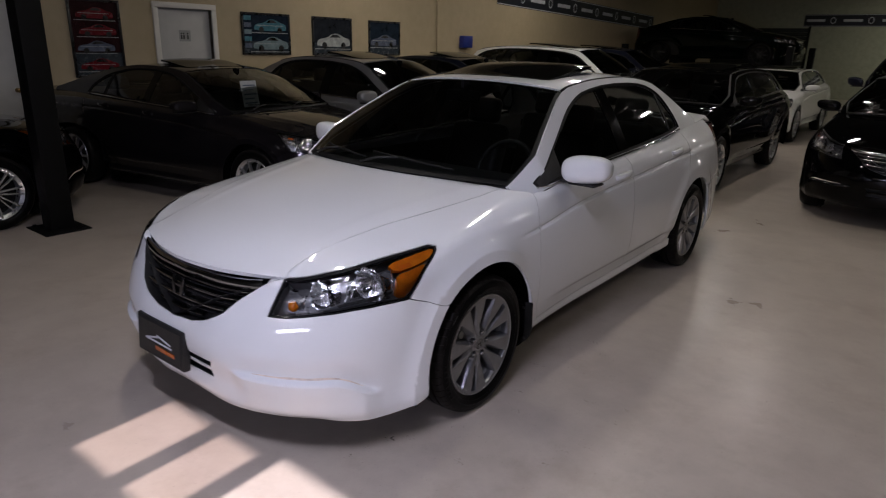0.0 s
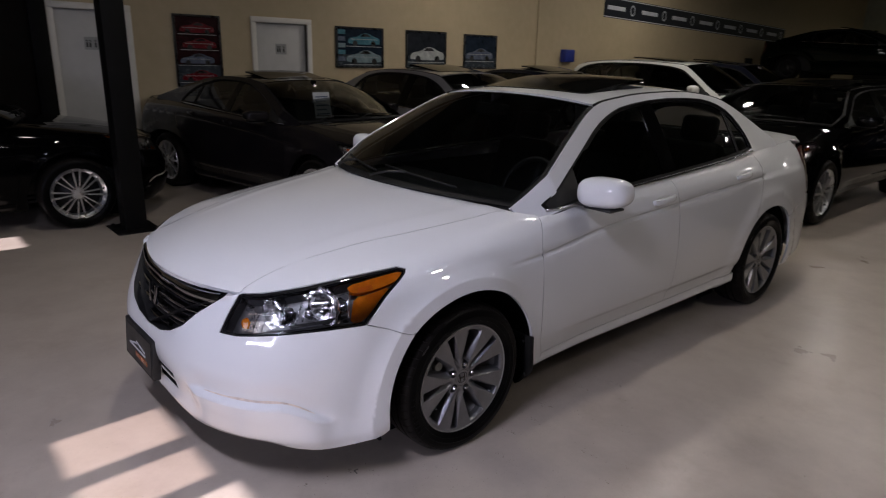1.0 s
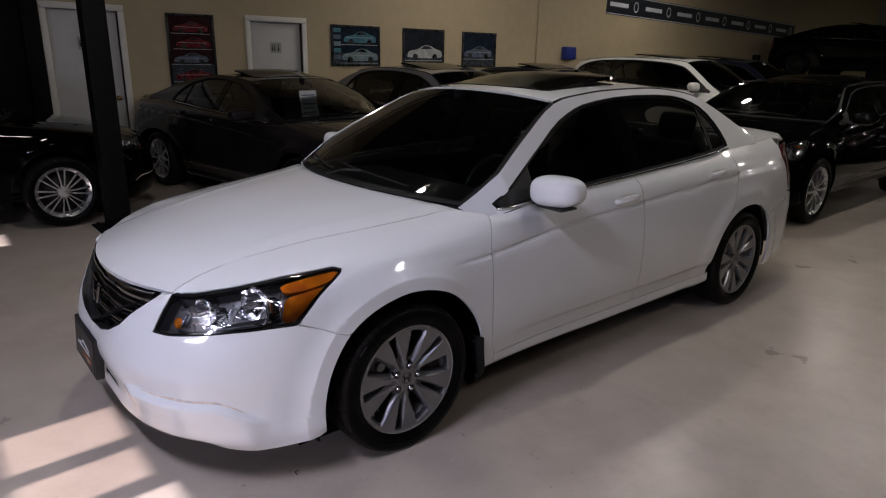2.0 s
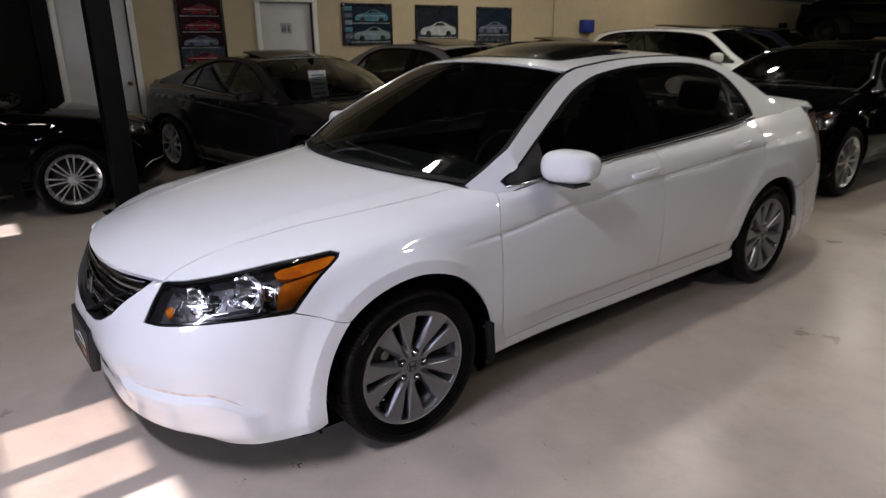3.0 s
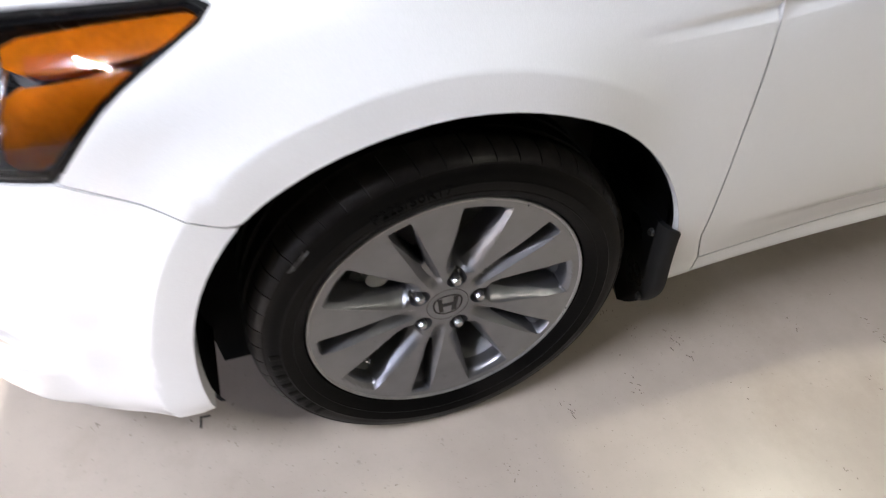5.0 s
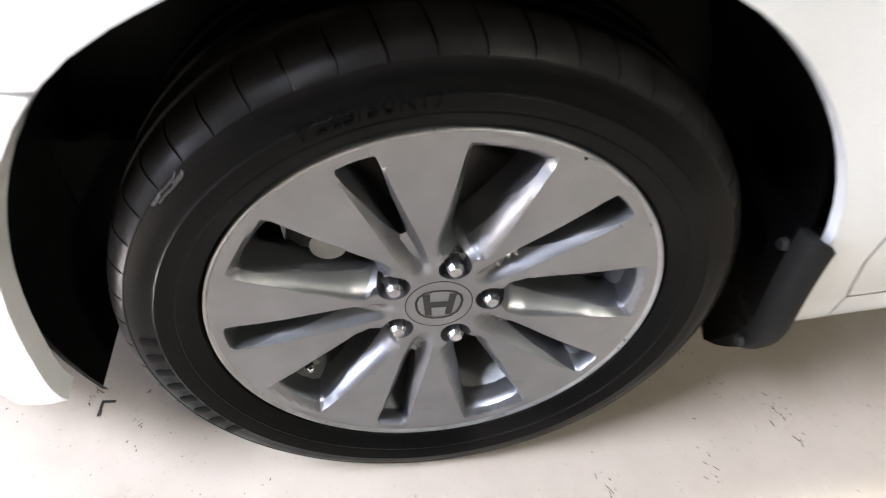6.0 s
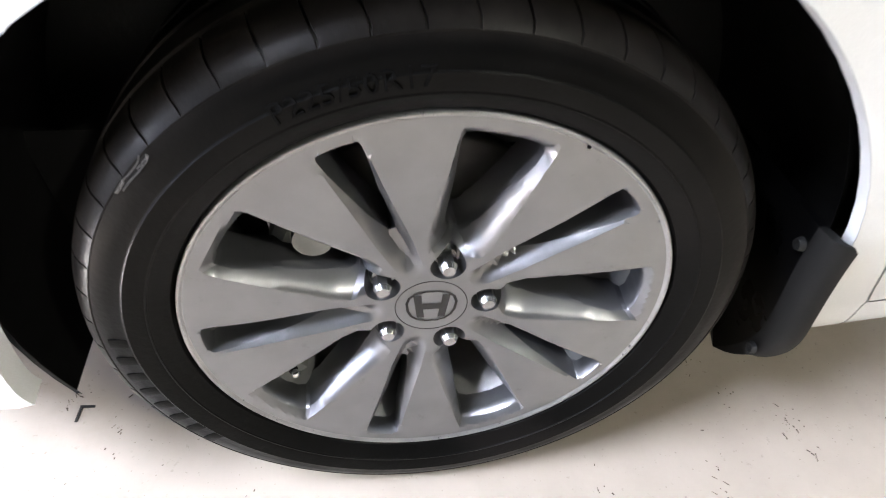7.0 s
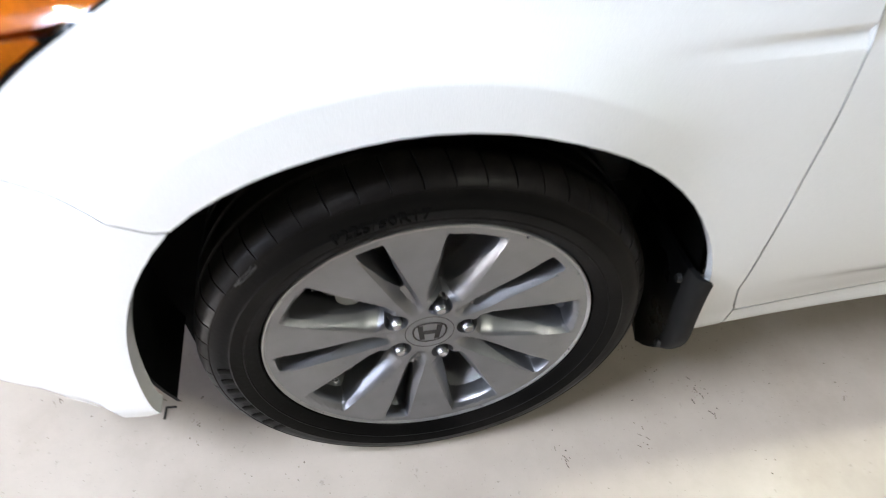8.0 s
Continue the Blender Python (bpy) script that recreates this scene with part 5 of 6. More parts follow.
def wiper(parent, x0, x1):
    W = crown(screen_edge, screen_centre, 2.2, 2.2)
    n = lambda a, b: W(a, b) + np.array([0, -.008, .012])
    pts = [n(x0 + (x1 - x0) * t, .06 + .055 * t) for t in np.linspace(0, 1, 12)]
    v, f = tube(pts, .006, 6)
    w = link_mesh("wiper", v, f, M["rubber"], parent)
    a = n(x1 + .03 * (1 if x1 > 0 else -1), .015)
    v, f = tube([a, (a + pts[7]) / 2 + np.array([0, -.004, .012]), pts[7]], .007, 6)
    link_mesh("wiper_arm", v, f, M["plastic"], w)


def seat(parent, x, y, rear=False):
    bm = bmesh.new()
    w = .25 if not rear else .62
    box(bm, x - w, x + w, y - .26, y + .26, .42, .58, bevel=.05, seg=3)
    box(bm, x - w * .92, x + w * .92, -.07, .07, 0, .62, bevel=.05, seg=3, m=Matrix.Translation((0, y + .24, .50)) @ Matrix.Rotation(radians(-20), 4, "X"))
    for hx in ((0,) if not rear else (-.36, .36)):
        box(bm, x + hx - .13, x + hx + .13, -.05, .05, -.01, .17, bevel=.04, seg=3, m=Matrix.Translation((0, y + .46, 1.10)) @ Matrix.Rotation(radians(-14), 4, "X"))
    return part("seat", bm, M["leather"], parent, "black leather seat", smooth=50)


def cabin(parent):
    bm = bmesh.new()
    box(bm, -.74, .74, .42, .95, .70, .93, bevel=.06, seg=3)
    box(bm, -.72, .72, .25, .60, .88, .955, bevel=.03, seg=3)
    box(bm, -.12, .12, .8, 1.9, .40, .66, bevel=.03, seg=2)
    part("dashboard", bm, M["interior"], parent, smooth=50)
    for nm, dims in (("floor_pan", (-.78, .78, .46, 2.34, .24, .30)), ("floor_tunnel", (-.5, .5, -.45, 3.3, .24, .30)), ("door_lining", (-.79, -.76, .55, 2.7, .28, .93)), ("door_lining", (.76, .79, .55, 2.7, .28, .93)),
                     ("bulkhead", (-.58, .58, -.5, .50, .30, .70)), ("parcel_shelf", (-.66, .66, 2.75, 3.1, .96, 1.02))):
        boxed(nm, dims, M["interior"], parent, .01)
    for x in (-.37, .37):
        seat(parent, x, 1.30)
    seat(parent, 0, 2.25, True)
    v, f = lathe([(.012 * math.cos(a), .185 + .014 * math.sin(a)) for a in np.linspace(0, 2 * math.pi, 11)], 40)
    m = Matrix.Translation((.37, .93, .93)) @ Matrix.Rotation(radians(-25), 4, "X") @ Matrix.Rotation(radians(90), 4, "Z")
    link_mesh("steering_wheel", [m @ Vector(p) for p in v], f, M["leather"], parent)
    bm = bmesh.new()
    box(bm, -.12, .12, .98, 1.02, 1.30, 1.37, bevel=.015)
    box(bm, -.01, .01, .99, 1.06, 1.35, 1.43)
    part("rear_view_mirror", bm, M["gloss_black"], parent, smooth=40)


def number_plate(parent):
    """Dealer's plate in a black holder, writing as plain bars."""
    bm = bmesh.new()
    m = Matrix.Translation((-.098, -.990, .384)) @ Matrix.Rotation(radians(-4), 4, "X")
    box(bm, -.185, .185, -.008, .026, -.088, .088, bevel=.006, m=m)
    p = part("plate_holder", bm, M["plastic"], parent, "black plate holder", smooth=40)
    bm = bmesh.new()
    box(bm, -.165, .165, -.0105, -.0085, -.070, .070, m=m)
    part("plate", bm, M["plate_face"], p)
    bm = bmesh.new()
    box(bm, -.11, .00, -.0125, -.0106, .012, .020, m=m @ Matrix.Rotation(radians(-14), 4, "Y"))
    box(bm, -.02, .09, -.0125, -.0106, .014, .021, m=m @ Matrix.Rotation(radians(9), 4, "Y"))
    box(bm, -.10, .10, -.0125, -.0106, -.014, -.007, m=m)
    part("plate_bars", bm, M["banner_white"], p)
    bm = bmesh.new()
    box(bm, -.03, .12, -.0125, -.0106, -.046, -.028, m=m)
    part("plate_accent", bm, M["amber_deep"], p)


M["plate_face"] = surface("black_plate_face", (0.015, 0.014, 0.014), 0.4)


def saloon_car():
    car = thing("saloon_car", "white four-door saloon with dark glass and silver alloy wheels", "car")
    shell(M["white"], car, .026)
    for s in (1, -1):
        head_lamp(car, s)
        door_mirror(car, s, M["white"])
        door_handle(car, s, 1.335, 1.55, M["white"])
        door_handle(car, s, 2.285, 2.485, M["white"])
        for yc in (0.0, 2.8):
            wheel_liner(car, s, yc)
        mud_flap(car, s, 0.0)
    grille(car)
    number_plate(car)
    wiper(car, .62, -.10)
    wiper(car, -.12, -.72)
    cabin(car)
    # crash beam behind the lower vents, and the black under-tray
    bm = bmesh.new()
    box(bm, -.30, .30, -.86, -.83, .26, .44)
    box(bm, -.56, .56, -.84, -.42, .215, .235, bevel=.008)
    box(bm, -.50, .50, -.44, 3.6, .20, .235, bevel=.01)
    box(bm, -.76, .76, .47, 2.33, .225, .255, bevel=.01)
    part("under_tray", bm, M["plastic"], car)
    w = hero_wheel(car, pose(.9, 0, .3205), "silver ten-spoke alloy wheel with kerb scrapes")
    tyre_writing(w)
    for m in (pose(.9, 2.8, .3205), pose(-.9, 0, .3205, 0, 0, 180), pose(-.9, 2.8, .3205, 0, 0, 180)):
        made = {}
        for o in (w, *w.children_recursive):
            c = o.copy()
            made[o] = c
            scene.collection.objects.link(c)
            c.parent = made.get(o.parent, car)
        made[w].matrix_world = m
    return car


hero = saloon_car()


# ---- the hall ----
WX, EX, SY, NY, CZ = -6.40, 8.0, -5.2, 27.0, 4.6


def slab(name, dims, material, label, category):
    ob = boxed(name, dims, material)
    tagged(ob, label, category, kind="structure")
    return ob


slab("floor", (WX - .3, EX + .3, SY - .3, NY + .3, -.2, 0), M["floor"], "glossy beige sealed concrete showroom floor", "floor")
slab("ceiling", (WX - .3, EX + .3, SY - .3, NY + .3, CZ, CZ + .2), M["ceiling"], "dark painted showroom ceiling", "ceiling")
slab("wall_east", (EX, EX + .3, SY, NY, 0, CZ), M["dark_wall"], "plain dark painted wall", "wall")
slab("wall_north", (WX, EX, NY, NY + .3, 0, CZ), M["north_wall"], "grey-green painted wall far behind the parked cars", "wall")


def wall_with_openings(name, x0, x1, y0, y1, z1, openings, material, label, along="y"):
    """A wall cut by real openings (a, b, z0, z1) along its length."""
    bm = bmesh.new()
    lo, hi = (y0, y1) if along == "y" else (x0, x1)
    cuts = sorted({lo, hi, *[o[0] for o in openings], *[o[1] for o in openings]})
    for a, b in zip(cuts, cuts[1:]):
        spans = sorted((o[2], o[3]) for o in openings if o[0] <= a and o[1] >= b)
        z = 0
        for s, e in spans + [(z1, z1)]:
            if s > z:
                box(bm, *((x0, x1, a, b) if along == "y" else (a, b, y0, y1)), z, s)
            z = e
    return tagged(part(name, bm, material, None), label, "wall", kind="structure")


DOOR1, DOOR2 = (2.615, 3.43, 0, 2.03), (.09, .875, 0, 2.06)
wall_with_openings("wall_west", WX - .2, WX, SY, NY, CZ, [DOOR1, DOOR2], M["wall"], "beige painted showroom wall with doors and pictures")


def wall_door(name, y0, y1, z1, label, sign=True):
    d = thing(name, label, "door", kind="structure", at=pose(WX, (y0 + y1) / 2, 0))
    h = (y1 - y0) / 2
    boxed("door_leaf", (-.10, -.055, -h + .004, h - .004, .008, z1 - .004), M["white_door"], d, .004)
    bm = bmesh.new()
    box(bm, -.19, .022, -h - .075, -h, 0, z1, bevel=.006)
    box(bm, -.19, .022, h, h + .075, 0, z1, bevel=.006)
    box(bm, -.19, .022, -h - .075, h + .075, z1, z1 + .075, bevel=.006)
    part("door_casing", bm, M["trim"], d, smooth=40)
    v, f = lathe([(-.055, .028), (-.045, .026), (-.035, .012), (-.02, .014), (-.008, .026), (.004, .026), (.010, .016), (.012, 0)], 20)
    link_mesh("door_knob", [(x, y + h - .08, z + 1.0) for x, y, z in v], f, M["brass"], d)
    if sign:
        sg = boxed("door_sign", (-.0545, -.050, -.085, .085, 1.595, 1.745), M["sign_face"], d)
        bm = bmesh.new()
        for k in (-.055, -.02, .04):
            box(bm, -.0495, -.047, k - .010, k + .010, 1.625, 1.680)
            c = bmesh.ops.create_cone(bm, cap_ends=True, segments=14, radius1=.010, radius2=.010, depth=.0025)["verts"]
            bmesh.ops.transform(bm, matrix=Matrix.Translation((-.0483, k, 1.700)) @ Matrix.Rotation(radians(90), 4, "Y"), verts=c)
        part("sign_marks", bm, M["plate_face"], sg)
    return d


M["brass"] = surface("worn_brass", (0.35, 0.22, 0.08), 0.3, metal=1.0)
M["sign_face"] = surface("grey_sign_face", (0.36, 0.37, 0.36), 0.5)
wall_door("door_1", *DOOR1[:2], DOOR1[3], "white painted washroom door in a white casing")
wall_door("door_2", *DOOR2[:2], DOOR2[3], "white painted side door in a white casing")
# dark panel and jamb beside the side door
d = thing("dark_panel_door", "dark brown panel door with black jamb", "door", at=pose(WX + .002, -1.195, 0))
boxed("panel", (0, .03, -1.1, 1.02, 0, 2.2), M["brown"], d, .004)
boxed("jamb", (0, .06, 1.02, 1.205, 0, 2.34), M["black_steel"], d, .004)
boxed("head_rail", (0, .06, -1.1, 1.02, 2.2, 2.34), M["black_steel"], d, .004)


def picture(y0, y1, z0, z1, label, field, shapes, thumbs=0):
    """Framed print with plain car-like shapes."""
    p = thing("framed_picture", label, "picture", group="pictures on the wall", at=pose(WX, (y0 + y1) / 2, (z0 + z1) / 2))
    h, k = (y1 - y0) / 2, (z1 - z0) / 2
    bm = bmesh.new()
    t = .028
    for dims in ((0, .03, -h, h, k - t, k), (0, .03, -h, h, -k, -k + t), (0, .03, -h, -h + t, -k + t, k - t), (0, .03, h - t, h, -k + t, k - t)):
        box(bm, *dims, bevel=.003)
    part("picture_frame", bm, M["frame_black"], p, smooth=40)
    boxed("print", (.002, .012, -h + t, h - t, -k + t, k - t), M[field], p)
    # paler ground under the cars, and a column of small pictures
    boxed("printed_ground", (.0121, .0127, -h + t, h - t, -k + t, -k * .35), M["print_ground"], p)
    for i in range(thumbs):
        z = k - t - .05 - i * (2 * k - 2 * t - .06) / thumbs
        boxed("printed_thumbnail", (.0128, .0134, -h + t + .02, -h + t + .15, z - .036, z + .03), M[("ink_blue", "ink_steel", "ink_pale")[i % 3]], p)
    for i, (cy, cz, s, mat) in enumerate(shapes):
        prof = [(-.52, -.10), (-.53, -.02), (-.46, .035), (-.20, .065), (-.05, .135), (.14, .14), (.34, .07), (.50, .045), (.53, -.03), (.50, -.10)]
        loop = rounded([(a * s, b * s * 1.25) for a, b in prof], 1)
        pts, fs, _ = fill(loop, [], .05)
        link_mesh("printed_car", [(.0135, cy + a, cz + b) for a, b in pts], [q for q in fs], M[mat], p, smooth=False)
        glass_loop = [(a * s, b * s * 1.25) for a, b in ((-.14, .065), (-.04, .122), (.11, .126), (.22, .07))]
        bm = bmesh.new()
        bm.faces.new([bm.verts.new((.0150, cy + a, cz + b)) for a, b in glass_loop])
        for wx in (-.3, .3):
            c = bmesh.ops.create_circle(bm, cap_ends=True, radius=.078 * s, segments=18)["verts"]
            bmesh.ops.transform(bm, matrix=Matrix.Translation((.0155, cy + wx * s, cz - .10 * s)) @ Matrix.Rotation(radians(90), 4, "Y"), verts=c)
        part("printed_dark", bm, M["frame_black"], p)
        bm = bmesh.new()
        box(bm, .0136, .0146, cy - .46 * s, cy + .42 * s, cz + .005 * s, cz + .016 * s)
        box(bm, .0136, .0146, cy - .60 * s, cy + .58 * s, cz - .185 * s, cz - .172 * s)
        part("printed_glint", bm, M["ink_white"], p)
    return p


for nm, col in (("print_navy", (0.014, 0.022, 0.036)), ("print_grey", (0.018, 0.021, 0.027)), ("print_wine", (0.024, 0.005, 0.007))):
    M[nm] = surface(nm, col, 0.18, vary=0.5, scale=9)
for nm, col in (("print_ground", (0.035, 0.045, 0.055)), ("ink_blue", (0.07, 0.19, 0.24)), ("ink_pale", (0.20, 0.27, 0.29)), ("ink_white", (0.42, 0.44, 0.43)), ("ink_red", (0.14, 0.010, 0.016)), ("ink_steel", (0.11, 0.13, 0.18))):
    M[nm] = surface(nm, col, 0.25, vary=0.3, scale=14)
PZ0, PZ1 = 1.42, 2.04
picture(3.92, 4.83, PZ0, PZ1, "black framed print of two pale blue sports cars", "print_navy", [(.08, .12, .58, "ink_blue"), (.08, -.15, .64, "ink_pale")], 5)
picture(5.30, 6.20, PZ0, PZ1, "black framed print of a white open sports car", "print_grey", [(.03, -.08, .72, "ink_white")])
picture(6.63, 7.475, PZ0, PZ1 - .01, "black framed print of a steel blue sports car", "print_navy", [(-.02, -.05, .66, "ink_steel")])
picture(1.45, 2.09, 1.13, 2.077, "tall black framed poster of red sports cars", "print_wine", [(0, .30, .44, "ink_red"), (.02, .10, .44, "ink_red"), (-.02, -.10, .44, "ink_steel"), (0, -.32, .46, "ink_red")])

# vertical pipe and blue box
v, f = tube([(WX + .02, 8.61, 0), (WX + .02, 8.61, CZ)], .014, 8)
tagged(link_mesh("wall_conduit", v, f, M["wall"]), "thin beige conduit running up the wall", "pipe")
bx = thing("wall_box", "small blue plastic box fixed on the wall", "box", at=pose(WX, 9.56, 1.705))
boxed("box_body", (0, .12, -.17, .17, -.12, .13), M["blue"], bx, .015)
boxed("box_lid", (.12, .128, -.15, .15, -.10, .11), M["blue"], bx, .004)


def banner(name, m, length, height, label, n):
    """Long black banner: writing and badges as plain bars and rings."""
    b = thing(name, label, "banner", at=m)
    boxed("cloth", (0, .012, 0, length, 0, height), M["banner"], b)
    boxed("white_border", (.0125, .014, 0, length, .012, .030), M["banner_white"], b)
    boxed("white_border", (.0125, .014, 0, length, height - .03, height - .012), M["banner_white"], b)
    pitch = length / n
    for i in range(n):
        y = i * pitch
        bm = bmesh.new()
        box(bm, .0125, .015, y + pitch * .08, y + pitch * .58, height * .40, height * .60)
        part("name_bar", bm, M["banner_white"], b)
        v, f = lathe([(.0125, height * .27), (.015, height * .27), (.015, height * .20), (.0125, height * .20)], 24)
        link_mesh("badge_ring", [(x, yy * .8 + y + pitch * .80, zz + height * .5) for x, yy, zz in v], f, M["banner_white"], b)
    return b


banner("wall_banner", pose(WX, 10.77, 2.555, -1.6), 9.4, .43, "long black banner with white names and badges", 7)
banner("wall_banner", pose(-3.1, NY, 2.64, 0, 0, -90), 11.0, .44, "long dark blue banner with pale badges", 9)

# glazed doors behind the camera
WZ0 = 1.875
PANES = [(-3.85, -3.35, 2.15), (-.05, .26, 2.15), (.36, .60, 2.15), (.70, 1.20, 2.174), (1.30, 1.80, 2.174), (1.90, 2.40, 2.174)]
OPENINGS = [(a, b, WZ0, top) for a, b, top in PANES] + [(.6, 2.8, 1.28, 1.46)]      # the last is a long frosted pane, added below for front light
wall_with_openings("wall_south", WX, EX, SY - .12, SY, CZ, OPENINGS, M["dark_wall"], "dark steel front with glazed doors", along="x")
for i, (a, b, low, top) in enumerate(OPENINGS):
    milky, dusty = low < 1.5, i in (1, 2)
    w = thing("window_%d" % (i + 1), "%s pane in a dark steel frame" % ("frosted" if milky else "dusty" if dusty else "clear"), "window", kind="structure", at=pose((a + b) / 2, SY - .06, (low + top) / 2))
    h, k = (b - a) / 2, (top - low) / 2
    pn = boxed("pane", (-h, h, -.003, .003, -k, k), M["milk" if milky else "dusty_pane" if dusty else "pane"], w)
    pn.visible_shadow = milky or dusty


# dark slatted panel, added to darken the far end behind the lift
d = thing("door_3", "dark slatted panel added to darken the far wall", "door", kind="structure", at=pose(-4.62, NY - .002, 0, 0, 0, -90))
for k in range(17):
    boxed("door_slat", (0, .028, -1.72, 1.72, .152 * k, .152 * k + .147), M["dark_slat"], d, .008)
for k in (-1.76, 1.76):
    boxed("door_guide", (0, .06, k - .04, k + .04, 0, 2.66), M["black_steel"], d, .006)

# lift post with its foot plate
p = thing("lift_post", "black square steel post bolted to the floor", "post", at=pose(-3.65, -.02, 0))
boxed("post", (-.095, .095, -.095, .095, .012, 3.4), M["black_steel"], p, .006)
boxed("foot_plate", (-.21, .21, -.19, .19, 0, .012), M["black_steel"], p, .003)
for sx in (-.16, .16):
    for sy in (-.14, .14):
        bm = bmesh.new()
        bmesh.ops.create_cone(bm, cap_ends=True, segments=6, radius1=.016, radius2=.016, depth=.018, matrix=Matrix.Translation((sx, sy, .021)))
        part("bolt", bm, M["black_steel"], p)

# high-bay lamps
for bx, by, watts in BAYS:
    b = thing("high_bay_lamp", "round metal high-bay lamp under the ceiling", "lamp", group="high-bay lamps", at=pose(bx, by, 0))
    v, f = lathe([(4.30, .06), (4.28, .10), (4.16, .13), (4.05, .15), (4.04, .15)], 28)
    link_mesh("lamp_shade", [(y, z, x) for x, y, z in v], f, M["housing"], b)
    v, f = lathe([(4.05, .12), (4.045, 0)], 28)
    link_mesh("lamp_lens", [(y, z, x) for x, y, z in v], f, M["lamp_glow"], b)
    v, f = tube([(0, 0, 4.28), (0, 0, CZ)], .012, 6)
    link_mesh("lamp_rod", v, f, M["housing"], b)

# marks on the floor
def floor_mark(x, y, pieces, label):
    bm = bmesh.new()
    for x0, x1, y0, y1 in pieces:
        box(bm, x0, x1, y0, y1, .0005, .0016)
    ob = part("floor_mark", bm, M["mark"], None)
    ob.matrix_world = pose(x, y, 0, 0, 0, -4)
    return tagged(ob, label, "mark", kind="structure")


floor_mark(.757, -.464, [(-.002, .024, -.0019, .0019), (-.002, .0018, .0019, .018)], "small black bent tape mark on the floor")

# grit, hairlines and short scuffs on the floor
rng = random.Random(11)
bm = bmesh.new()
SPOTS = [(1.35, -.19), (1.37, -.06), (1.44, .03), (1.28, .39), (1.44, .42), (1.43, .29), (1.06, .08), (.76, .43), (.83, .47), (.90, .56), (1.03, .61), (.92, .84), (.99, 1.0), (1.11, .89),
         (1.26, .68), (.95, .24), (.72, -.67), (.75, -.58), (.89, -.215), (.95, .40), (.88, .54), (.79, -.41), (1.09, -.41), (.75, -.48)]


def speck(x, y, size, turn, run=1):
    """A crumb of grit, or with run a short broken smear."""
    m = pose(x, y, 0, 0, 0, turn)
    side = 0.0
    for q in range(run):
        side += rng.uniform(-.5, .5) * size
        w = size * rng.uniform(.3, .6)
        box(bm, q * size * 2.6, q * size * 2.6 + size * rng.uniform(1.2, 2.8), side - w, side + w, .0004, .0012, m=m)


for sx, sy in SPOTS:
    lean = rng.uniform(-25, 45)
    for k in range(rng.randint(4, 11)):
        speck(sx + rng.gauss(0, .020), sy + rng.gauss(0, .009), rng.uniform(.0005, .0014), lean + rng.uniform(-30, 30), rng.choice((1, 1, 1, 2, 4)))
for k in range(170):
    x, y = (rng.gauss(1.2, .4), rng.gauss(.1, .55)) if k < 110 else (rng.uniform(-.6, 4.2), rng.uniform(-1.9, 5.0))
    speck(x, y, rng.uniform(.0004, .0012), rng.uniform(0, 360), rng.choice((1, 1, 1, 1, 2, 3)))
ob = part("floor_grit", bm, M["grit"], None)
tagged(ob, "dark grit and short scuffs on the floor", "grit", kind="stuff")

# four-post lift with a dark car at the far end
lift = thing("car_lift", "dark steel four-post lift at the back of the hall", "lift", at=pose(-3.65, 18.4, 0, 0, 0, 90))
for sx in (-1.45, 1.45):
    for sy in (-2.25, 2.25):
        boxed("lift_column", (sx - .08, sx + .08, sy - .08, sy + .08, 0, 1.8), M["black_steel"], lift, .006)
for sx in (-1.0, .55):
    boxed("runway", (sx, sx + .45, -2.15, 2.15, 1.12, 1.24), M["black_steel"], lift, .006)
for sy in (-2.25, 2.25):
    boxed("cross_beam", (-1.37, 1.37, sy - .09, sy + .09, 1.02, 1.12), M["black_steel"], lift, .006)

# body of the added strip lamp, never in view
for sx, sy in STRIPS:
    b = thing("strip_lamp", "added strip lamp with cool white tubes, out of view", "lamp", at=pose(sx, sy, 0))
    boxed("lamp_tray", (-.64, .64, -.07, .07, SZ + .05, SZ + .12), M["housing"], b, .01)
    for k in (-.022, .022):
        v, f = tube([(-.58, k, SZ + .028), (.58, k, SZ + .028)], .016, 10)
        link_mesh("lamp_tube", v, f, M["tube_glow"], b)
    for k in (-.5, .5):
        v, f = tube([(k, 0, SZ + .12), (k, 0, CZ)], .008, 6)
        link_mesh("lamp_rod", v, f, M["housing"], b)


# ---- parked cars: the saloon's pressings drawn to other shapes ----
def warp(ys, zs, xk, xtop=1.0):
    """Maps a point of the saloon by piecewise scales of length and height."""
    def f(a):
        out = a.copy()
        out[:, 1] = np.interp(a[:, 1], *zip(*ys))
        z = np.interp(a[:, 2], *zip(*zs))
        out[:, 2] = z
        k = np.clip((a[:, 2] - .95) / .5, 0, 1)
        out[:, 0] = a[:, 0] * xk * (1 + (xtop - 1) * k)
        return out
    return f


SEDAN = warp([(-1.0, -1.0), (4, 4)], [(0, 0), (2, 2)], 1.0)
SHAPES = {
    "sedan": (SEDAN, 2.8, .325),
    "coupe": (warp([(-1.0, -.92), (.3, .3), (1.2, 1.28), (2.4, 2.20), (3.2, 3.36), (4, 3.72)], [(0, 0), (.7, .69), (.95, .93), (1.48, 1.37), (2, 1.9)], .99), 2.8, .33),
    "suv": (warp([(-1.0, -.92), (.4, .4), (.5, .5), (1.2, 1.15), (2.4, 3.10), (2.62, 3.40), (3.2, 3.66), (4, 3.78)], [(0, 0), (.20, .26), (.70, .76), (.76, .86), (.95, 1.07), (1.48, 1.68), (2, 2.2)], 1.015, 1.10), 2.8, .355),
}

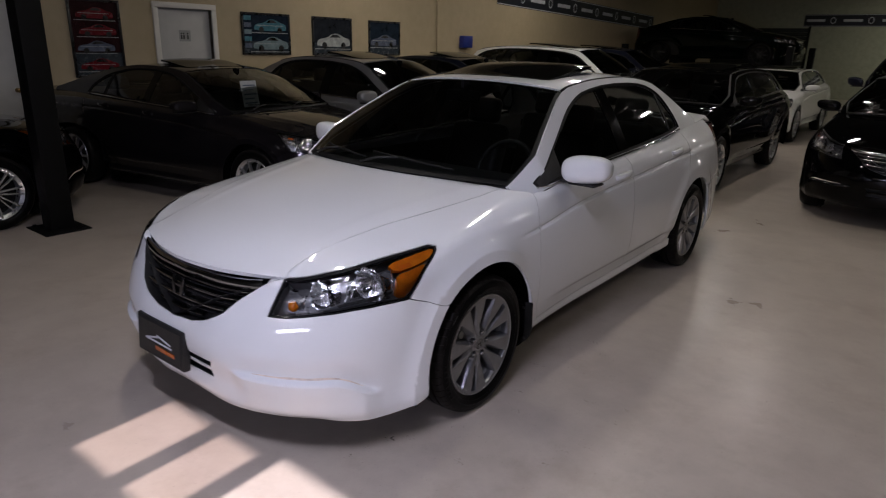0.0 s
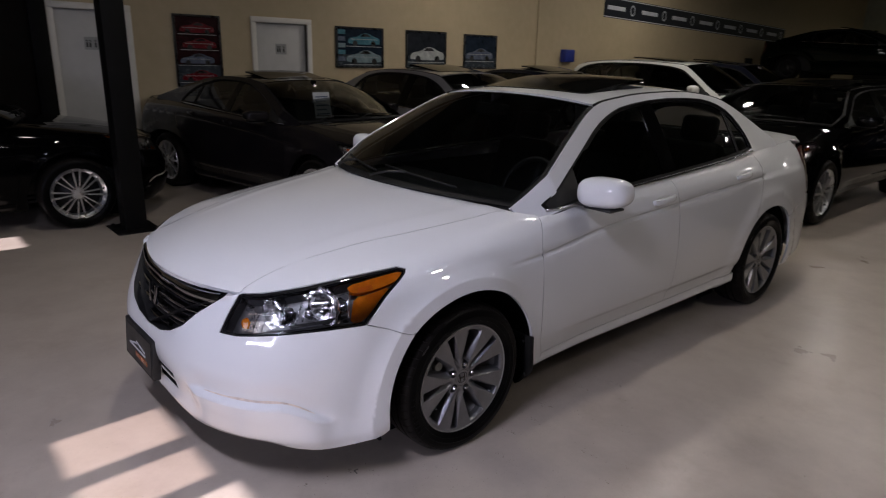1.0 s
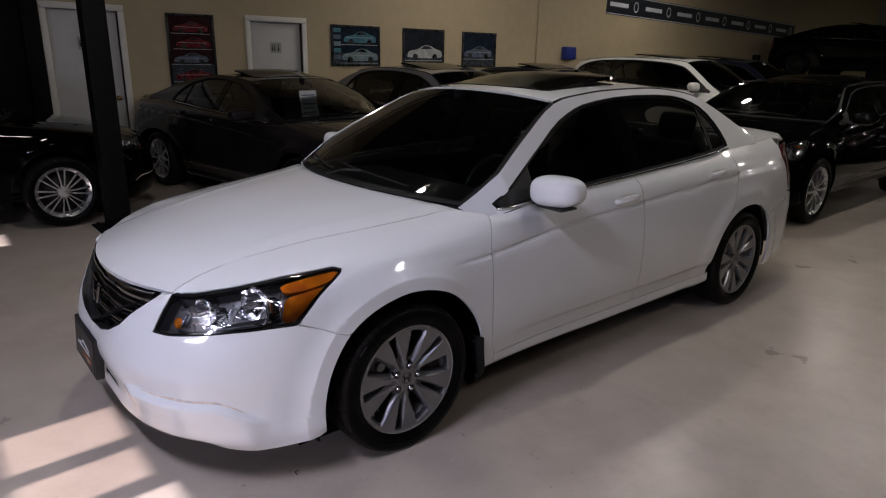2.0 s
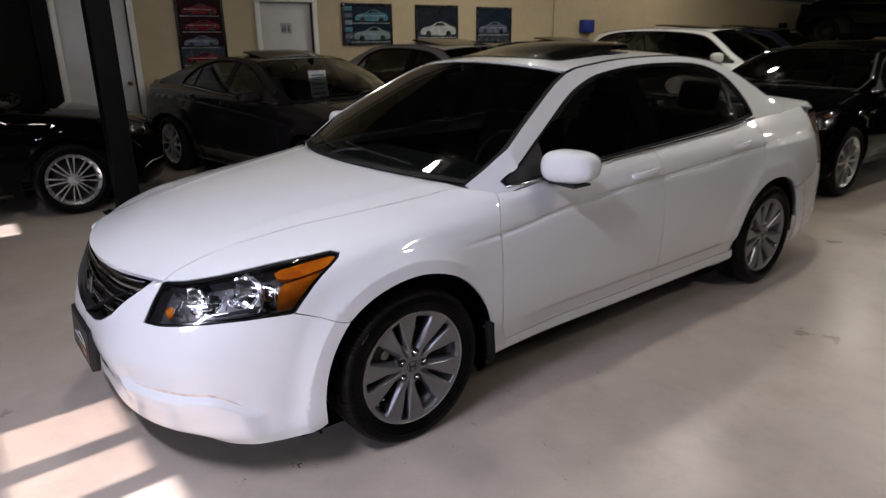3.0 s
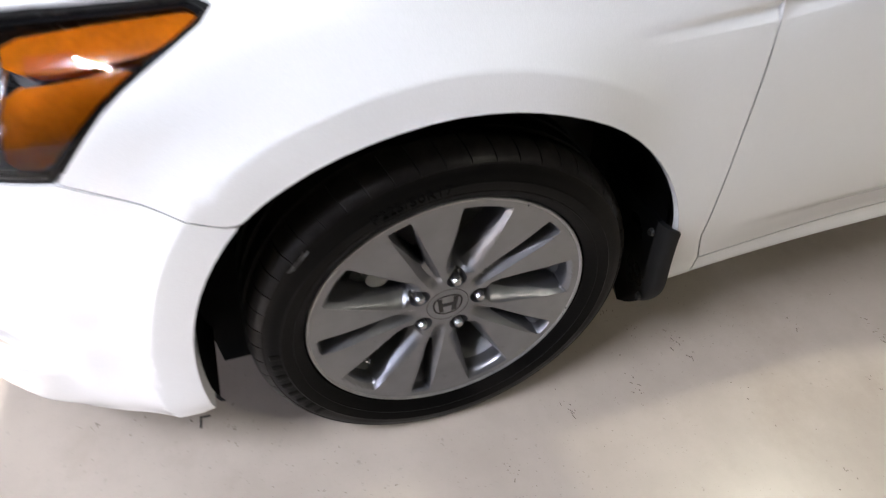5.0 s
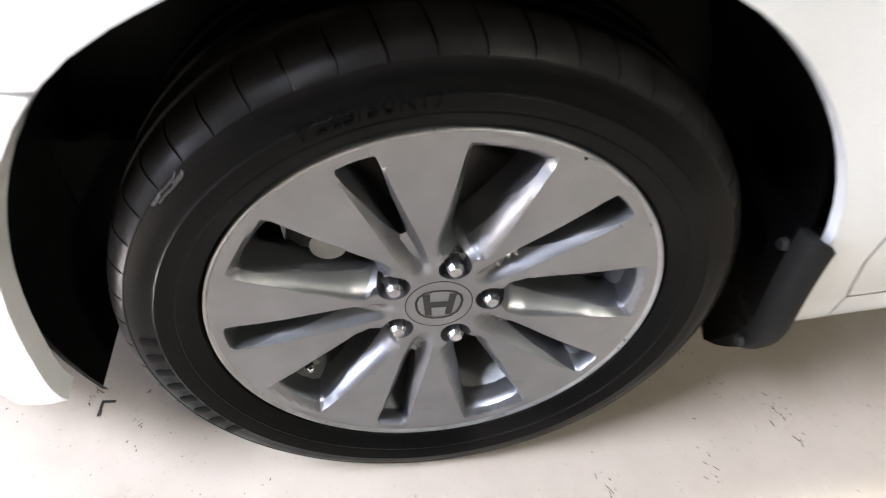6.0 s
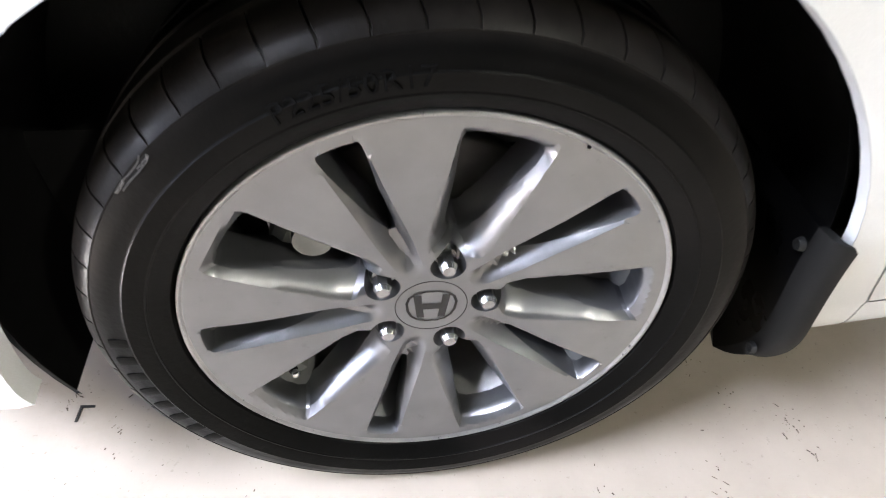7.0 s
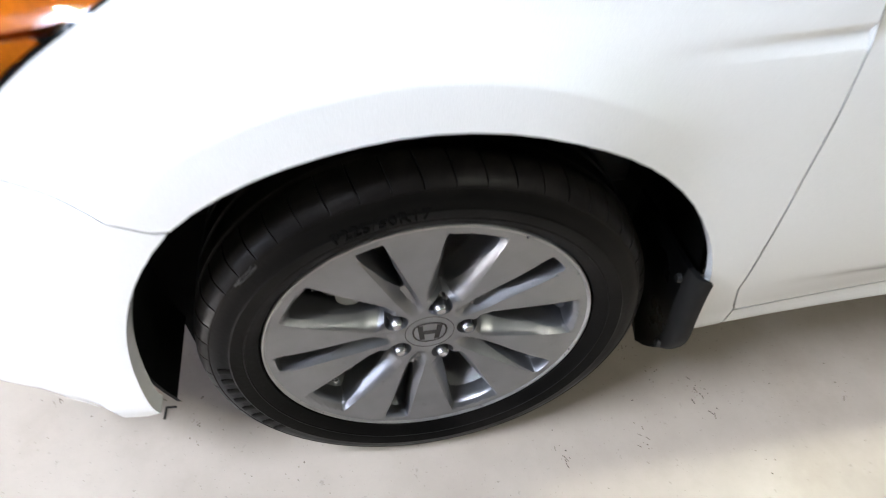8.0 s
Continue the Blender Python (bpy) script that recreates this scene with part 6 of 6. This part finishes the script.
SHAPES["crossover"] = (warp([(-1.0, -.94), (.4, .4), (1.2, 1.15), (2.4, 2.95), (2.62, 3.25), (3.2, 3.60), (4, 3.80)], [(0, 0), (.20, .22), (.70, .69), (.95, .93), (1.48, 1.34), (2, 1.85)], .98, 1.04), 2.8, .345)
SHAPES["estate"] = (warp([(-1.0, -.94), (.4, .4), (1.2, 1.15), (2.4, 2.95), (2.62, 3.25), (3.2, 3.60), (4, 3.80)], [(0, 0), (.20, .23), (.70, .72), (.95, .985), (1.48, 1.43), (2, 1.95)], 1.0, 1.06), 2.8, .345)

PROTO = {}


def parked_car(name, label, shape, paint_key, at, spokes=10, sign=False, alloy="bright_rim", paired=False):
    """A parked car: the saloon's panels carried over to another body shape."""
    car = thing(name, label, "car", group="parked cars", at=at)
    fn, base, r = SHAPES[shape]
    skip = {"wheel", "size_marking", "plate_holder", "mud_flap", "emblem"}
    made = {hero: car}
    for o in hero.children_recursive:
        root = o
        while root.parent is not hero:
            root = root.parent
        if root.name.split(".")[0] in skip or o.name.split(".")[0] in skip or root.name.startswith("wheel") and not root.name.startswith("wheel_liner"):
            continue
        me = o.data
        key = (me.name, shape, paint_key)
        if key not in PROTO:
            c = me.copy()
            n = len(c.vertices)
            co = np.empty(n * 3)
            c.vertices.foreach_get("co", co)
            c.vertices.foreach_set("co", fn(co.reshape(-1, 3)).ravel())
            if c.materials[0] in (M["white"], M["dish"]):
                c.materials[0] = M[paint_key]
            if c.materials[0] == M["amber"] and shape != "sedan":
                c.materials[0] = M["reflector"]
            if c.materials[0] == M["tint"]:
                c.materials[0] = M["tint"] if shape == "coupe" else M["dark_tint"]
            if c.has_custom_normals:
                c.normals_split_custom_set([(0, 0, 0)] * len(c.loops))
            c.update()
            PROTO[key] = c
        q = new(o.name.split(".")[0], PROTO[key])
        q.parent = made[o.parent]
        made[o] = q
        if "label" in o:
            q["label"] = o["label"]
    for s in (1, -1):
        for yc in (0.0, base):
            plain_wheel(car, at @ pose(s * .905, yc, r, 0, 0, 0 if s > 0 else 180), spokes, r, alloy, paired)
    if sign:
        bm = bmesh.new()
        W = crown(screen_edge, screen_centre, 2.2, 2.2)
        p = fn(np.array([W(-.30, .40)]))[0] + np.array([0, .085, -.035])
        box(bm, -.11, .11, -.002, .002, -.135, .135, m=Matrix.Translation(p) @ Matrix.Rotation(radians(-10), 4, "X"))
        s = part("price_sheet", bm, M["paper"], car, "white printed price sheet")
        bm = bmesh.new()
        for k in range(5):
            box(bm, -.085, .085 - .03 * (k % 2), -.0035, -.0022, .08 - k * .045, .094 - k * .045, m=Matrix.Translation(p) @ Matrix.Rotation(radians(-10), 4, "X"))
        part("print_bars", bm, M["ink_steel"], s)
    return car


def facing(x, y, heading):
    """Front axle at (x, y), nose pointing along heading degrees from +x."""
    return pose(x, y, 0, 0, 0, heading + 90)


parked_car("black_saloon", "glossy black saloon with bright spoked wheels beside a post", "sedan", "black", facing(-4.82, -.385, 90), 8, paired=True)
parked_car("grey_coupe", "dark grey two-door coupe with a paper price sheet", "coupe", "graphite", facing(-2.86, 2.27, 9), 10, sign=True)
parked_car("silver_saloon", "silver saloon parked nose out from the wall", "sedan", "silver", facing(-2.35, 4.25, 6), 10)
parked_car("dark_saloon", "dark saloon parked behind the silver one", "sedan", "navy", facing(-2.9, 6.95, 4), 10)
parked_car("white_suv", "white sport utility vehicle with dark glass", "suv", "suv_white", facing(-2.6, 10.35, 4), 10)
parked_car("dark_suv", "dark sport utility vehicle beside the white one", "suv", "navy", facing(-2.8, 13.0, 4), 10)
parked_car("black_suv", "glossy black sport utility vehicle behind the white saloon", "estate", "black", facing(-.65, 5.75, -90), 10)
parked_car("white_crossover", "white crossover facing forward at the back of the hall", "crossover", "suv_white", facing(-.96, 11.75, -90), 10)
parked_car("black_hatch", "glossy black car with amber lamp corners", "estate", "black", facing(2.09, 5.95, -92), 10)
parked_car("dark_wagon", "dark car in the row behind", "suv", "navy", facing(1.75, 11.2, -90), 10)
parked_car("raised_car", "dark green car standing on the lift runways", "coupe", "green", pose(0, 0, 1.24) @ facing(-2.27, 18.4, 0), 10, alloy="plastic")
